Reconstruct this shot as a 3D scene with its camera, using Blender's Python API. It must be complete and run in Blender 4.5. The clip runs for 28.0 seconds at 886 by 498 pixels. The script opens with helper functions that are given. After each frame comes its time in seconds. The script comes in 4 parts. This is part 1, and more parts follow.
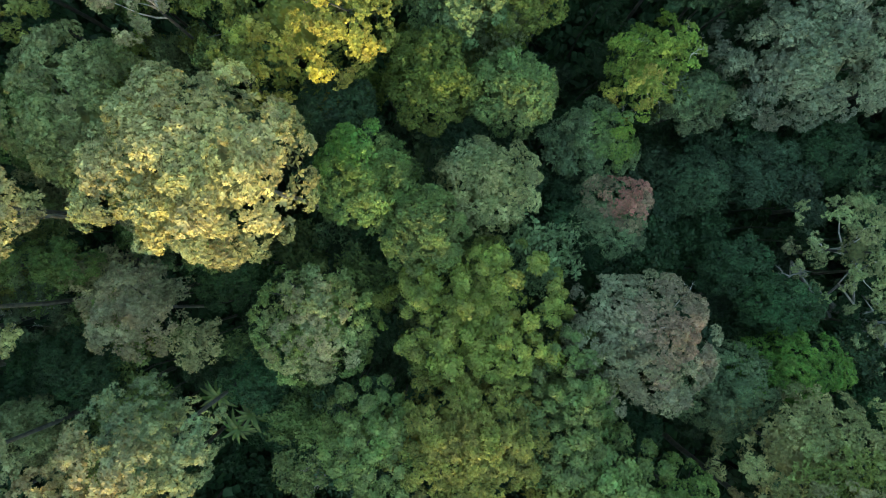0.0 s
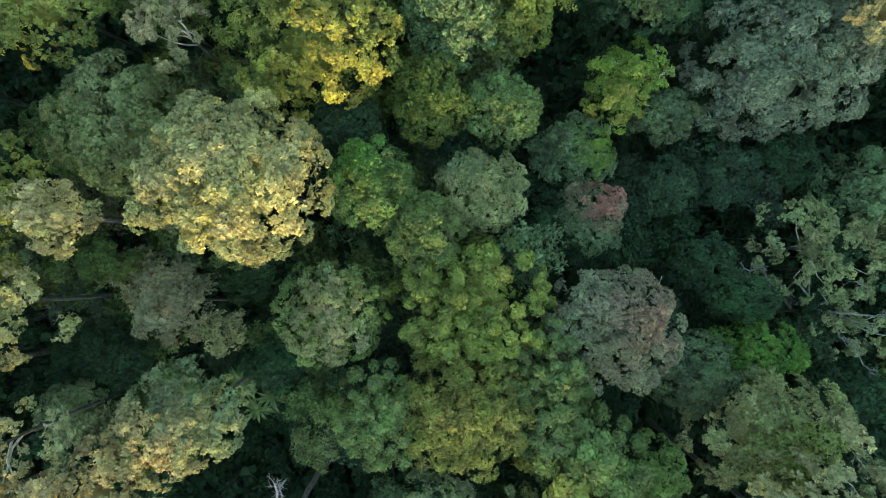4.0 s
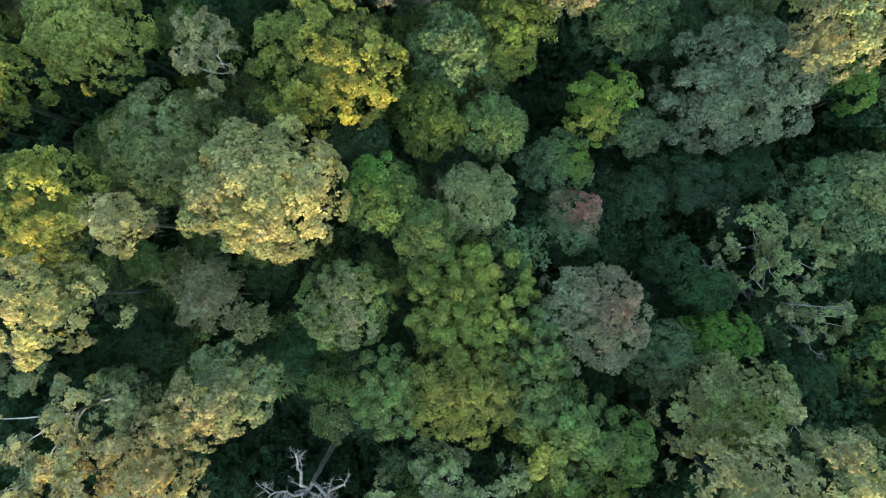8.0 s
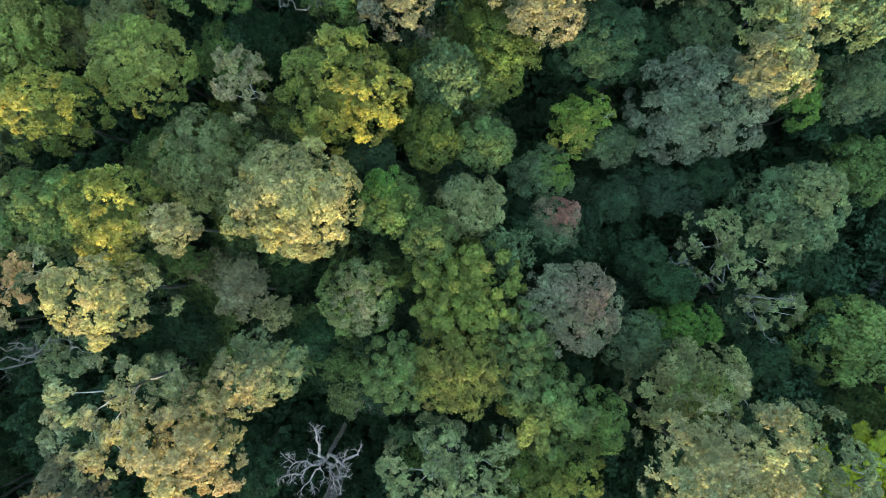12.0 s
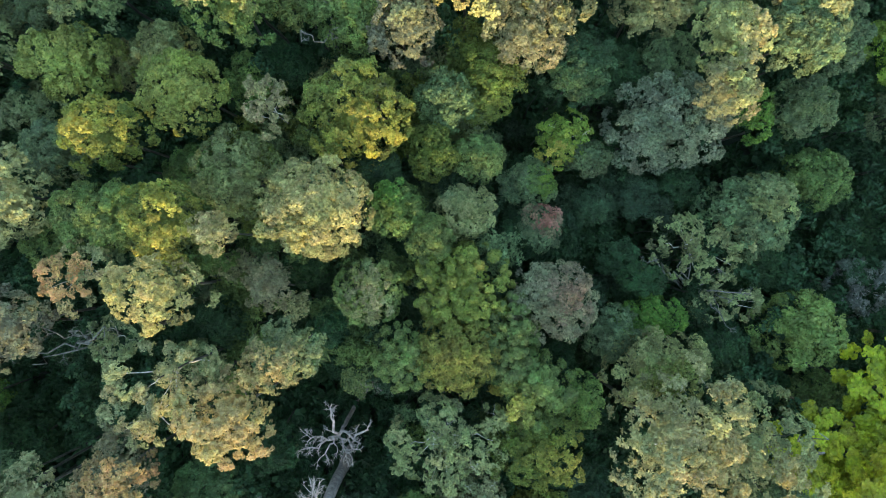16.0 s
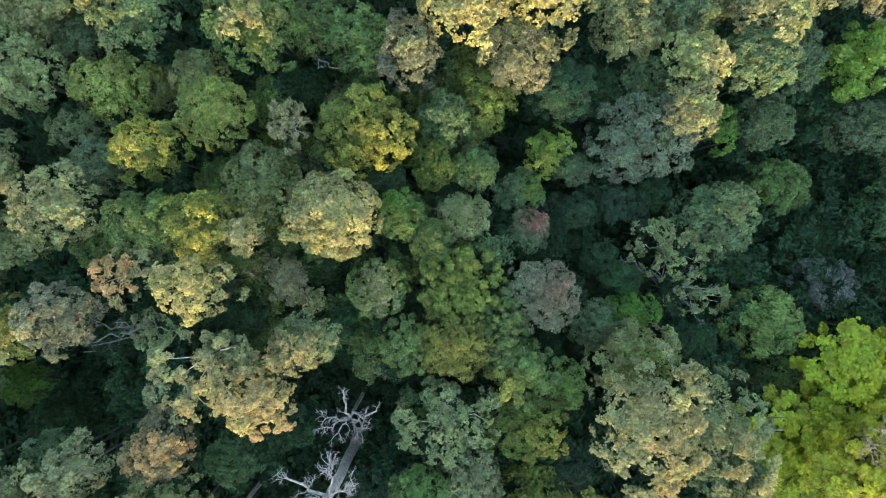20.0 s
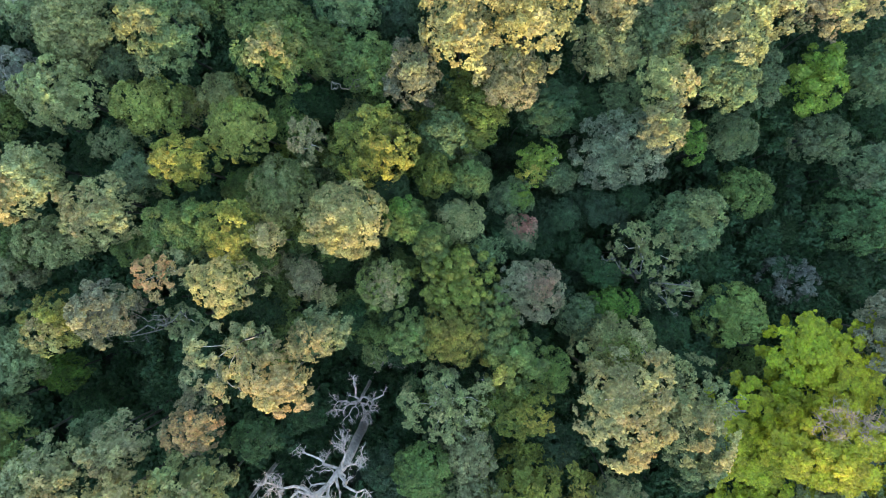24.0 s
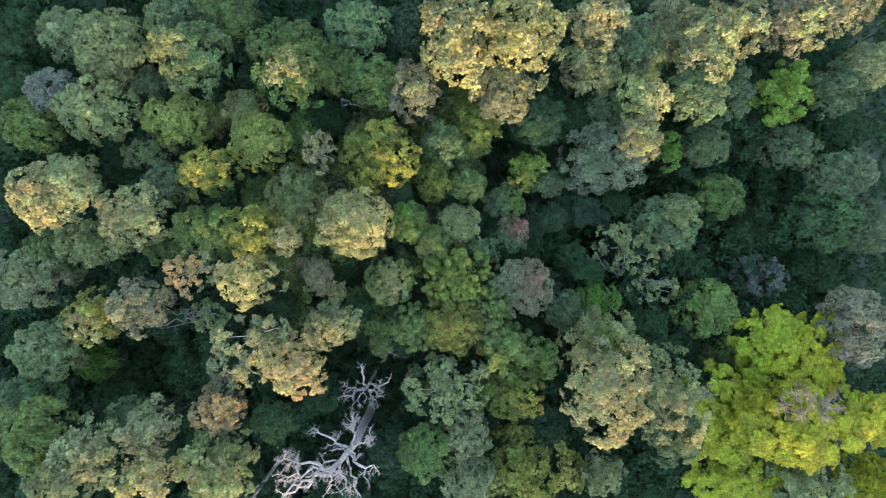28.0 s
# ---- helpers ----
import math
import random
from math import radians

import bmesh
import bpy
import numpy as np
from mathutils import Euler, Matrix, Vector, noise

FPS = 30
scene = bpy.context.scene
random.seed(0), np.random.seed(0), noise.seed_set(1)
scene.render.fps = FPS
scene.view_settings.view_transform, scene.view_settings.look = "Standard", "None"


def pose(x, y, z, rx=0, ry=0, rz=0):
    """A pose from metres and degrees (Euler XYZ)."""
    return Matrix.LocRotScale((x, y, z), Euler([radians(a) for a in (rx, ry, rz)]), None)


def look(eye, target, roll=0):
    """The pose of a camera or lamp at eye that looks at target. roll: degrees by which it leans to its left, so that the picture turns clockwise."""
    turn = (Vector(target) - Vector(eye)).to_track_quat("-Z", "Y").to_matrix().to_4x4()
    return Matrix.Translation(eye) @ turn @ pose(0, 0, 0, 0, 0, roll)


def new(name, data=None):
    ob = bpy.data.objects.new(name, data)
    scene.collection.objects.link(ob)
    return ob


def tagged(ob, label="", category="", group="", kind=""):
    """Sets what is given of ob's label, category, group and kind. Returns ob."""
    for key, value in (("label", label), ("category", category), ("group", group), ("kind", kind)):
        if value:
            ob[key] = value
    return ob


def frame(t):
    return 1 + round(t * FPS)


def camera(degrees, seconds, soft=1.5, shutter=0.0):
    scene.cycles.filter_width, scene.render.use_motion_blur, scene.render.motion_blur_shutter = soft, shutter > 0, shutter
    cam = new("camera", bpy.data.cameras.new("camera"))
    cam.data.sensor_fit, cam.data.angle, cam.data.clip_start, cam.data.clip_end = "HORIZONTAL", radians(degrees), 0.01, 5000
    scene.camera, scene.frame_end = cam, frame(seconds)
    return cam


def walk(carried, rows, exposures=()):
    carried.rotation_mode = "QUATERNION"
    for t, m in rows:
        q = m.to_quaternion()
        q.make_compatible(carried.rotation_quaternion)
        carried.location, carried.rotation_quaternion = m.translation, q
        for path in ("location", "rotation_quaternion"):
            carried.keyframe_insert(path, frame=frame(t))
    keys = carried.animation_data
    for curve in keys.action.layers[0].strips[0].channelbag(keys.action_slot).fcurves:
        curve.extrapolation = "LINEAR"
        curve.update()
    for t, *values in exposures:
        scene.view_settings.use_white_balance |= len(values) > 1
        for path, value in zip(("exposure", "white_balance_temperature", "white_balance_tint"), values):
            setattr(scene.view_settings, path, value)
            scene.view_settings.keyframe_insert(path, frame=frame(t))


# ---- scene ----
cam = camera(73.5, 28.0, soft=1.0)
METRES, EYE, TILT, LEAN, TURN = 60.0, 68.0, -90.0, 0.0, 0.0
ROWS = [
    (0.0, 0.0, 0.0, 0.0, -0.0, 0.0, 0.0),
    (0.5, 0.0002, -0.0094, -0.0001, -0.01, -0.02, 0.03),
    (1.0, 0.0004, -0.0184, -0.0003, -0.02, -0.03, 0.04),
    (1.5, 0.0004, -0.0294, -0.0006, -0.03, -0.05, 0.06),
    (2.0, 0.0007, -0.0399, -0.0008, -0.02, -0.07, 0.08),
    (2.5, 0.001, -0.0528, -0.0008, -0.02, -0.08, 0.11),
    (3.0, 0.0016, -0.065, -0.0006, -0.01, -0.1, 0.13),
    (3.5, 0.0024, -0.0793, -0.0007, 0.02, -0.08, 0.15),
    (5.5, 0.0032, -0.1378, 0.0019, 0.03, -0.19, 0.22),
    (6.0, 0.0032, -0.1526, 0.0022, 0.02, -0.21, 0.24),
    (6.5, 0.0032, -0.1687, 0.0024, 0.01, -0.23, 0.27),
    (7.0, 0.0033, -0.1841, 0.0026, -0.01, -0.24, 0.28),
    (7.5, 0.0034, -0.2008, 0.0025, -0.01, -0.25, 0.28),
    (8.0, 0.0036, -0.2169, 0.0024, -0.02, -0.26, 0.3),
    (8.5, 0.0036, -0.2346, 0.0021, -0.02, -0.25, 0.33),
    (9.0, 0.0038, -0.2513, 0.002, -0.02, -0.26, 0.36),
    (9.5, 0.0038, -0.2693, 0.0019, -0.03, -0.26, 0.4),
    (10.0, 0.0039, -0.2866, 0.002, -0.03, -0.25, 0.43),
    (10.5, 0.0039, -0.3054, 0.002, -0.03, -0.24, 0.45),
    (11.0, 0.0041, -0.3232, 0.0023, -0.02, -0.25, 0.46),
    (11.5, 0.0041, -0.3426, 0.0022, -0.02, -0.24, 0.47),
    (12.0, 0.0042, -0.3609, 0.0024, -0.01, -0.24, 0.49),
    (12.5, 0.0045, -0.3804, 0.0023, 0.01, -0.22, 0.52),
    (14.5, 0.0017, -0.4582, 0.0066, -0.18, -0.39, 0.51),
    (15.0, 0.0023, -0.4771, 0.0067, -0.16, -0.38, 0.52),
    (15.5, 0.0028, -0.4975, 0.0067, -0.16, -0.37, 0.53),
    (16.0, 0.0032, -0.5161, 0.0067, -0.14, -0.36, 0.55),
    (16.5, 0.0034, -0.5372, 0.0068, -0.13, -0.36, 0.57),
    (17.0, 0.0032, -0.5557, 0.007, -0.12, -0.36, 0.57),
    (17.5, 0.0032, -0.5767, 0.0072, -0.11, -0.34, 0.57),
    (18.0, 0.0032, -0.5951, 0.0074, -0.11, -0.33, 0.58),
    (18.5, 0.0034, -0.616, 0.008, -0.1, -0.33, 0.61),
    (19.0, 0.0032, -0.6344, 0.0084, -0.11, -0.32, 0.63),
    (19.5, 0.0033, -0.6547, 0.0087, -0.11, -0.32, 0.64),
    (20.0, 0.0035, -0.6739, 0.0089, -0.1, -0.32, 0.66),
    (20.5, 0.0038, -0.6946, 0.0089, -0.1, -0.32, 0.67),
    (21.0, 0.0038, -0.7144, 0.0088, -0.11, -0.31, 0.69),
    (21.5, 0.0035, -0.7353, 0.0086, -0.11, -0.28, 0.72),
    (23.5, 0.0046, -0.8186, 0.0125, -0.07, -0.38, 0.78),
    (24.0, 0.0048, -0.8391, 0.0131, -0.08, -0.38, 0.78),
    (24.5, 0.0049, -0.8609, 0.0141, -0.08, -0.4, 0.8),
    (25.0, 0.005, -0.8815, 0.0147, -0.07, -0.41, 0.83),
    (25.5, 0.0053, -0.9037, 0.0154, -0.06, -0.43, 0.86),
    (26.0, 0.006, -0.9241, 0.0156, -0.06, -0.43, 0.86),
    (26.5, 0.0065, -0.945, 0.0158, -0.05, -0.42, 0.88),
    (27.0, 0.0068, -0.9636, 0.0156, -0.04, -0.42, 0.91),
    (27.5, 0.007, -0.9823, 0.0151, -0.04, -0.41, 0.93),
    (28.0, 0.007, -0.9995, 0.0149, -0.04, -0.4, 0.94),
]
walk(cam, [(t, pose(0, 0, EYE, TILT, LEAN, TURN) @ pose(METRES * x, METRES * y, METRES * z, 90 + pitch, roll, yaw)) for t, x, y, z, yaw, pitch, roll in ROWS],
     [(0.0, 3.40, 6700, -7.0), (10.0, 3.53, 6580, -2.5), (20.0, 3.62, 6420, 1.0), (28.0, 3.68, 6300, 8.0)])

# ---- sky and low evening sun ----
SUN_HEIGHT, SUN_BEARING = 7.0, 174.0
world = bpy.data.worlds.new("sky")
scene.world = world
world.use_nodes = True
wn = world.node_tree.nodes
sky = wn.new("ShaderNodeTexSky")
sky.sky_type, sky.sun_disc = "NISHITA", False
sky.sun_elevation, sky.sun_rotation = radians(SUN_HEIGHT), radians(SUN_BEARING)
# added gradient: scales the sky brighter overhead than along the horizon
way_up, height, zenith_gain, mixed = wn.new("ShaderNodeTexCoord"), wn.new("ShaderNodeSeparateXYZ"), wn.new("ShaderNodeMapRange"), wn.new("ShaderNodeVectorMath")
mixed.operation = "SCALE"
zenith_gain.inputs[3].default_value, zenith_gain.inputs[4].default_value = 0.45, 2.0
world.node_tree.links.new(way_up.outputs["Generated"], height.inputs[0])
world.node_tree.links.new(height.outputs[2], zenith_gain.inputs[0])
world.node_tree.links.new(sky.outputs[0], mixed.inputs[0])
world.node_tree.links.new(zenith_gain.outputs[0], mixed.inputs[3])
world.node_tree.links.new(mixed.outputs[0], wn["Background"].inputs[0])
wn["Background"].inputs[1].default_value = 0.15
sun = new("sun", bpy.data.lights.new("sun", "SUN"))
sun.data.energy, sun.data.angle, sun.data.color = 1.85, radians(0.8), (1.0, 0.71, 0.34)
sun.matrix_world = look((math.sin(radians(SUN_BEARING)) * 200, math.cos(radians(SUN_BEARING)) * 200, 200 * math.tan(radians(SUN_HEIGHT))), (0, 0, 0))


# ---- materials ----
def material(name, rough=0.6):
    m = bpy.data.materials.new(name)
    m.use_nodes = True
    n, l = m.node_tree.nodes, m.node_tree.links
    b = n["Principled BSDF"]
    b.inputs["Roughness"].default_value = rough
    return m, n, l, b


def foliage_material(name, rough, vein):
    """Leaves: the tree's own tint, varied leaf by leaf and in soft drifts through the crown."""
    m, n, l, b = material(name, rough)
    info, geo = n.new("ShaderNodeObjectInfo"), n.new("ShaderNodeNewGeometry")
    drift, fine = n.new("ShaderNodeTexNoise"), n.new("ShaderNodeTexNoise")
    drift.inputs["Scale"].default_value, fine.inputs["Scale"].default_value = 0.55, vein
    l.new(geo.outputs["Position"], drift.inputs["Vector"])
    l.new(geo.outputs["Position"], fine.inputs["Vector"])
    # value: leaf by leaf, clump by clump
    leaf = n.new("ShaderNodeMapRange")
    leaf.inputs[3].default_value, leaf.inputs[4].default_value = 0.74, 1.28
    l.new(geo.outputs["Random Per Island"], leaf.inputs[0])
    clump = n.new("ShaderNodeMapRange")
    clump.inputs[3].default_value, clump.inputs[4].default_value = 0.86, 1.14
    l.new(info.outputs["Random"], clump.inputs[0])
    soft = n.new("ShaderNodeMapRange")
    soft.inputs[1].default_value, soft.inputs[2].default_value = 0.3, 0.7
    soft.inputs[3].default_value, soft.inputs[4].default_value = 0.72, 1.28
    l.new(drift.outputs[0], soft.inputs[0])
    heads = n.new("ShaderNodeTexNoise")
    heads.inputs["Scale"].default_value, heads.inputs["Detail"].default_value = 1.7, 1.0
    l.new(geo.outputs["Position"], heads.inputs["Vector"])
    young = n.new("ShaderNodeMapRange")
    young.inputs[1].default_value, young.inputs[2].default_value = 0.3, 0.7
    young.inputs[3].default_value, young.inputs[4].default_value = 0.78, 1.24
    l.new(heads.outputs[0], young.inputs[0])
    m1, m2, m3 = n.new("ShaderNodeMath"), n.new("ShaderNodeMath"), n.new("ShaderNodeMath")
    m1.operation = m2.operation = m3.operation = "MULTIPLY"
    l.new(leaf.outputs[0], m1.inputs[0]); l.new(clump.outputs[0], m1.inputs[1])
    l.new(m1.outputs[0], m2.inputs[0]); l.new(soft.outputs[0], m2.inputs[1])
    l.new(m2.outputs[0], m3.inputs[0]); l.new(young.outputs[0], m3.inputs[1])
    hue = n.new("ShaderNodeHueSaturation")
    shift = n.new("ShaderNodeMapRange")
    shift.inputs[1].default_value, shift.inputs[2].default_value = 0.25, 0.75
    shift.inputs[3].default_value, shift.inputs[4].default_value = 0.478, 0.522
    l.new(fine.outputs[0], shift.inputs[0])
    l.new(shift.outputs[0], hue.inputs["Hue"])
    l.new(m3.outputs[0], hue.inputs["Value"])
    l.new(info.outputs["Color"], hue.inputs["Color"])
    l.new(hue.outputs[0], b.inputs["Base Color"])
    b.inputs["Specular IOR Level"].default_value = 0.25
    thin, mix = n.new("ShaderNodeBsdfTranslucent"), n.new("ShaderNodeMixShader")
    mix.inputs[0].default_value = 0.40
    l.new(hue.outputs[0], thin.inputs[0])
    l.new(b.outputs[0], mix.inputs[1]); l.new(thin.outputs[0], mix.inputs[2])
    l.new(mix.outputs[0], n["Material Output"].inputs[0])
    return m


def bark_material(name, dark, pale, scale):
    m, n, l, b = material(name, 0.85)
    geo, noi, grain = n.new("ShaderNodeNewGeometry"), n.new("ShaderNodeTexNoise"), n.new("ShaderNodeTexNoise")
    ramp, bump = n.new("ShaderNodeValToRGB"), n.new("ShaderNodeBump")
    noi.inputs["Scale"].default_value, grain.inputs["Scale"].default_value = scale, scale * 7
    ramp.color_ramp.elements[0].color, ramp.color_ramp.elements[1].color = (*dark, 1), (*pale, 1)
    ramp.color_ramp.elements[0].position, ramp.color_ramp.elements[1].position = 0.32, 0.68
    l.new(geo.outputs["Position"], noi.inputs["Vector"]); l.new(geo.outputs["Position"], grain.inputs["Vector"])
    l.new(noi.outputs[0], ramp.inputs[0]); l.new(ramp.outputs[0], b.inputs["Base Color"])
    bump.inputs["Strength"].default_value, bump.inputs["Distance"].default_value = 0.6, 0.04
    l.new(grain.outputs[0], bump.inputs["Height"]); l.new(bump.outputs[0], b.inputs["Normal"])
    return m


LEAF = foliage_material("broad_leaf", 0.55, 1.6)
FINE = foliage_material("small_leaf", 0.65, 2.4)
BARK = bark_material("grey_brown_bark", (0.016, 0.016, 0.012), (0.052, 0.049, 0.038), 2.2)
PALE = bark_material("pale_twig_bark", (0.20, 0.175, 0.15), (0.42, 0.38, 0.34), 3.0)
# understorey bark coloured near black-green so trunks sink into the shaded gaps
SHADE_BARK = bark_material("shade_dark_bark", (0.008, 0.012, 0.006), (0.024, 0.030, 0.015), 2.0)
BROWN = bark_material("brown_twig_bark", (0.085, 0.062, 0.045), (0.20, 0.150, 0.110), 3.0)
LIMB = bark_material("lichened_grey_bark", (0.045, 0.044, 0.036), (0.135, 0.125, 0.105), 3.0)
DEAD = bark_material("weathered_dead_wood", (0.15, 0.120, 0.110), (0.33, 0.270, 0.245), 2.5)
# litter coloured almost black, with the shade under the canopy put in
SOIL = bark_material("shade_dark_litter", (0.005, 0.010, 0.004), (0.012, 0.022, 0.008), 0.8)

# foliage tints; deep, blue and shady are greens darkened for shade in gaps
TINT = {
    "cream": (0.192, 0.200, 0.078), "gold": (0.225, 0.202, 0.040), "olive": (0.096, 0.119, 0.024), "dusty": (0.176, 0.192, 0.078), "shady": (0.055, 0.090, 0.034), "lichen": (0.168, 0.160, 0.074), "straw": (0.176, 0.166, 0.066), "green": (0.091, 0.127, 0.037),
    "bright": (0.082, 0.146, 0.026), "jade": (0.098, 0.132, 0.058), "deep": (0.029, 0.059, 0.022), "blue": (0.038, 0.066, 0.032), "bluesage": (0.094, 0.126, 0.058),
    "sage": (0.156, 0.164, 0.076), "brown": (0.130, 0.125, 0.076), "leafy": (0.122, 0.146, 0.030), "lime": (0.200, 0.212, 0.009), "spring": (0.138, 0.200, 0.032), "moss": (0.205, 0.230, 0.054), "mustard": (0.148, 0.150, 0.034), "fresh": (0.135, 0.182, 0.050), "slate": (0.124, 0.145, 0.088), "honey": (0.246, 0.206, 0.090), "beige": (0.178, 0.177, 0.088), "pink": (0.240, 0.118, 0.085),
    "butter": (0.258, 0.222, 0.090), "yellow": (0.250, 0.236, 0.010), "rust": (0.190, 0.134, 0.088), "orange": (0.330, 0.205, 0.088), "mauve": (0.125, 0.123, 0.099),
}

TUFTED = ("cream", "gold", "honey", "beige", "orange", "straw")

SHADE_RIDGE = 58.3


def slope(x, y):
    """Height of the forest floor: a hillside that falls to the east, with an unseen ridge added to the south to keep
    the low sun off all but the tallest crowns.
    """
    rise = max(0.0, min(1.0, (-105 - y) / 115))
    rise = rise * rise * (3 - 2 * rise)
    near = -0.19 * max(0, min(110, x)) + 0.9 * noise.noise(Vector((x * 0.05, y * 0.05, 0.3))) - 0.6
    # the dip near x -13 is cut to let sun reach chosen crowns
    return near * (1 - rise) + (SHADE_RIDGE - 0.0725 * max(-300, min(300, x)) - 4.6 * math.exp(-((x + 13) / 13) ** 2)) * rise


# ---- mesh helpers ----
def mesh_of(name, verts, faces, mat, smooth=False):
    """A mesh from arrays: verts (n, 3) and faces, an (m, 3) or (m, 4) array of corners."""
    me = bpy.data.meshes.new(name)
    k = faces.shape[1]
    me.vertices.add(len(verts)); me.vertices.foreach_set("co", np.ascontiguousarray(verts, dtype=np.float32).ravel())
    me.loops.add(faces.size); me.loops.foreach_set("vertex_index", np.ascontiguousarray(faces, dtype=np.int32).ravel())
    me.polygons.add(len(faces)); me.polygons.foreach_set("loop_start", np.arange(0, faces.size, k, dtype=np.int32))
    if smooth:
        me.polygons.foreach_set("use_smooth", np.ones(len(faces), dtype=bool))
    me.update(calc_edges=True)
    me.materials.append(mat)
    return me


def joined(pieces):
    vs, fs, at = [], [], 0
    for v, f in pieces:
        vs.append(v); fs.append(f + at); at += len(v)
    return np.concatenate(vs), np.concatenate(fs)


def unit(v):
    return v / np.maximum(np.linalg.norm(v, axis=-1, keepdims=True), 1e-6)


def ball(rings, sides, low=-0.5):
    """A cap of the unit sphere, as triangles-free quads: verts and faces. low: z of its rim."""
    a = np.linspace(0.06, math.acos(low), rings)[:, None]
    b = np.linspace(0, 2 * math.pi, sides, endpoint=False)[None, :]
    v = np.stack([np.sin(a) * np.cos(b), np.sin(a) * np.sin(b), np.cos(a) + 0 * b], -1).reshape(-1, 3)
    i, j = np.meshgrid(np.arange(rings - 1), np.arange(sides), indexing="ij")
    k = (j + 1) % sides
    f = np.stack([i * sides + j, (i + 1) * sides + j, (i + 1) * sides + k, i * sides + k], -1).reshape(-1, 4)
    return v, f


def leaves(centre, out, length, width, rng, face=None):
    """Leaf blades, a triangle each, at the points and growing along out; face: the way that their upper sides look."""
    n = len(centre)
    d = unit(out)
    face = unit(rng.normal(size=(n, 3)) * 0.8 + np.array([0, 0, 1.2])) if face is None else face
    side = unit(np.cross(d, face))
    ln, w = length[:, None], width[:, None]
    v = np.stack([centre + side * w, centre + d * ln, centre - side * w], 1).reshape(-1, 3)
    return v, np.arange(3 * n).reshape(-1, 3)


def halved(f):
    """Quads as triangles."""
    return np.concatenate([f[:, [0, 1, 2]], f[:, [0, 2, 3]]])


def rosettes(head, axis, size, per, rng, spread=(-0.1, 0.95), slim=0.24):
    """Leaf heads: round every point a star of pointed leaves that share its middle, over the half that axis looks to."""
    n, m = len(head), len(head) * per
    ax = np.repeat(axis, per, 0)
    k = np.tile(np.arange(per), n)
    turn = k * 2.39996 + np.repeat(rng.uniform(0, 6.28, n), per) + rng.normal(0, 0.2, m)
    c = np.clip(spread[1] - (spread[1] - spread[0]) * (k + 0.5) / per + rng.normal(0, 0.09, m), -0.7, 0.99)[:, None]
    side = unit(np.cross(ax, np.where(np.abs(ax[:, 2:3]) > 0.9, np.array([[1.0, 0, 0]]), np.array([[0, 0, 1.0]]))))
    over = np.cross(ax, side)
    ring = np.cos(turn)[:, None] * side + np.sin(turn)[:, None] * over
    d = unit(ax * c + ring * np.sqrt(1 - c * c) + rng.normal(0, 0.12, (m, 3)))
    ln = (np.repeat(size, per) * rng.uniform(0.72, 1.2, m))[:, None]
    flank = unit(np.cross(d, unit(ax - d * np.sum(ax * d, 1, keepdims=True) + rng.normal(0, 0.35, (m, 3)))))
    base = np.repeat(head, per, 0)
    mid = base + d * ln * 0.62
    tip = base + d * ln - ax * ln * 0.10
    w = slim * ln * rng.uniform(0.8, 1.25, (m, 1))
    v = np.concatenate([head, np.stack([mid + flank * w, tip, mid - flank * w], 1).reshape(-1, 3)])
    q = n + 3 * np.arange(m)
    f = np.stack([np.repeat(np.arange(n), per), q, q + 1, q + 2], -1)
    return v, halved(f)


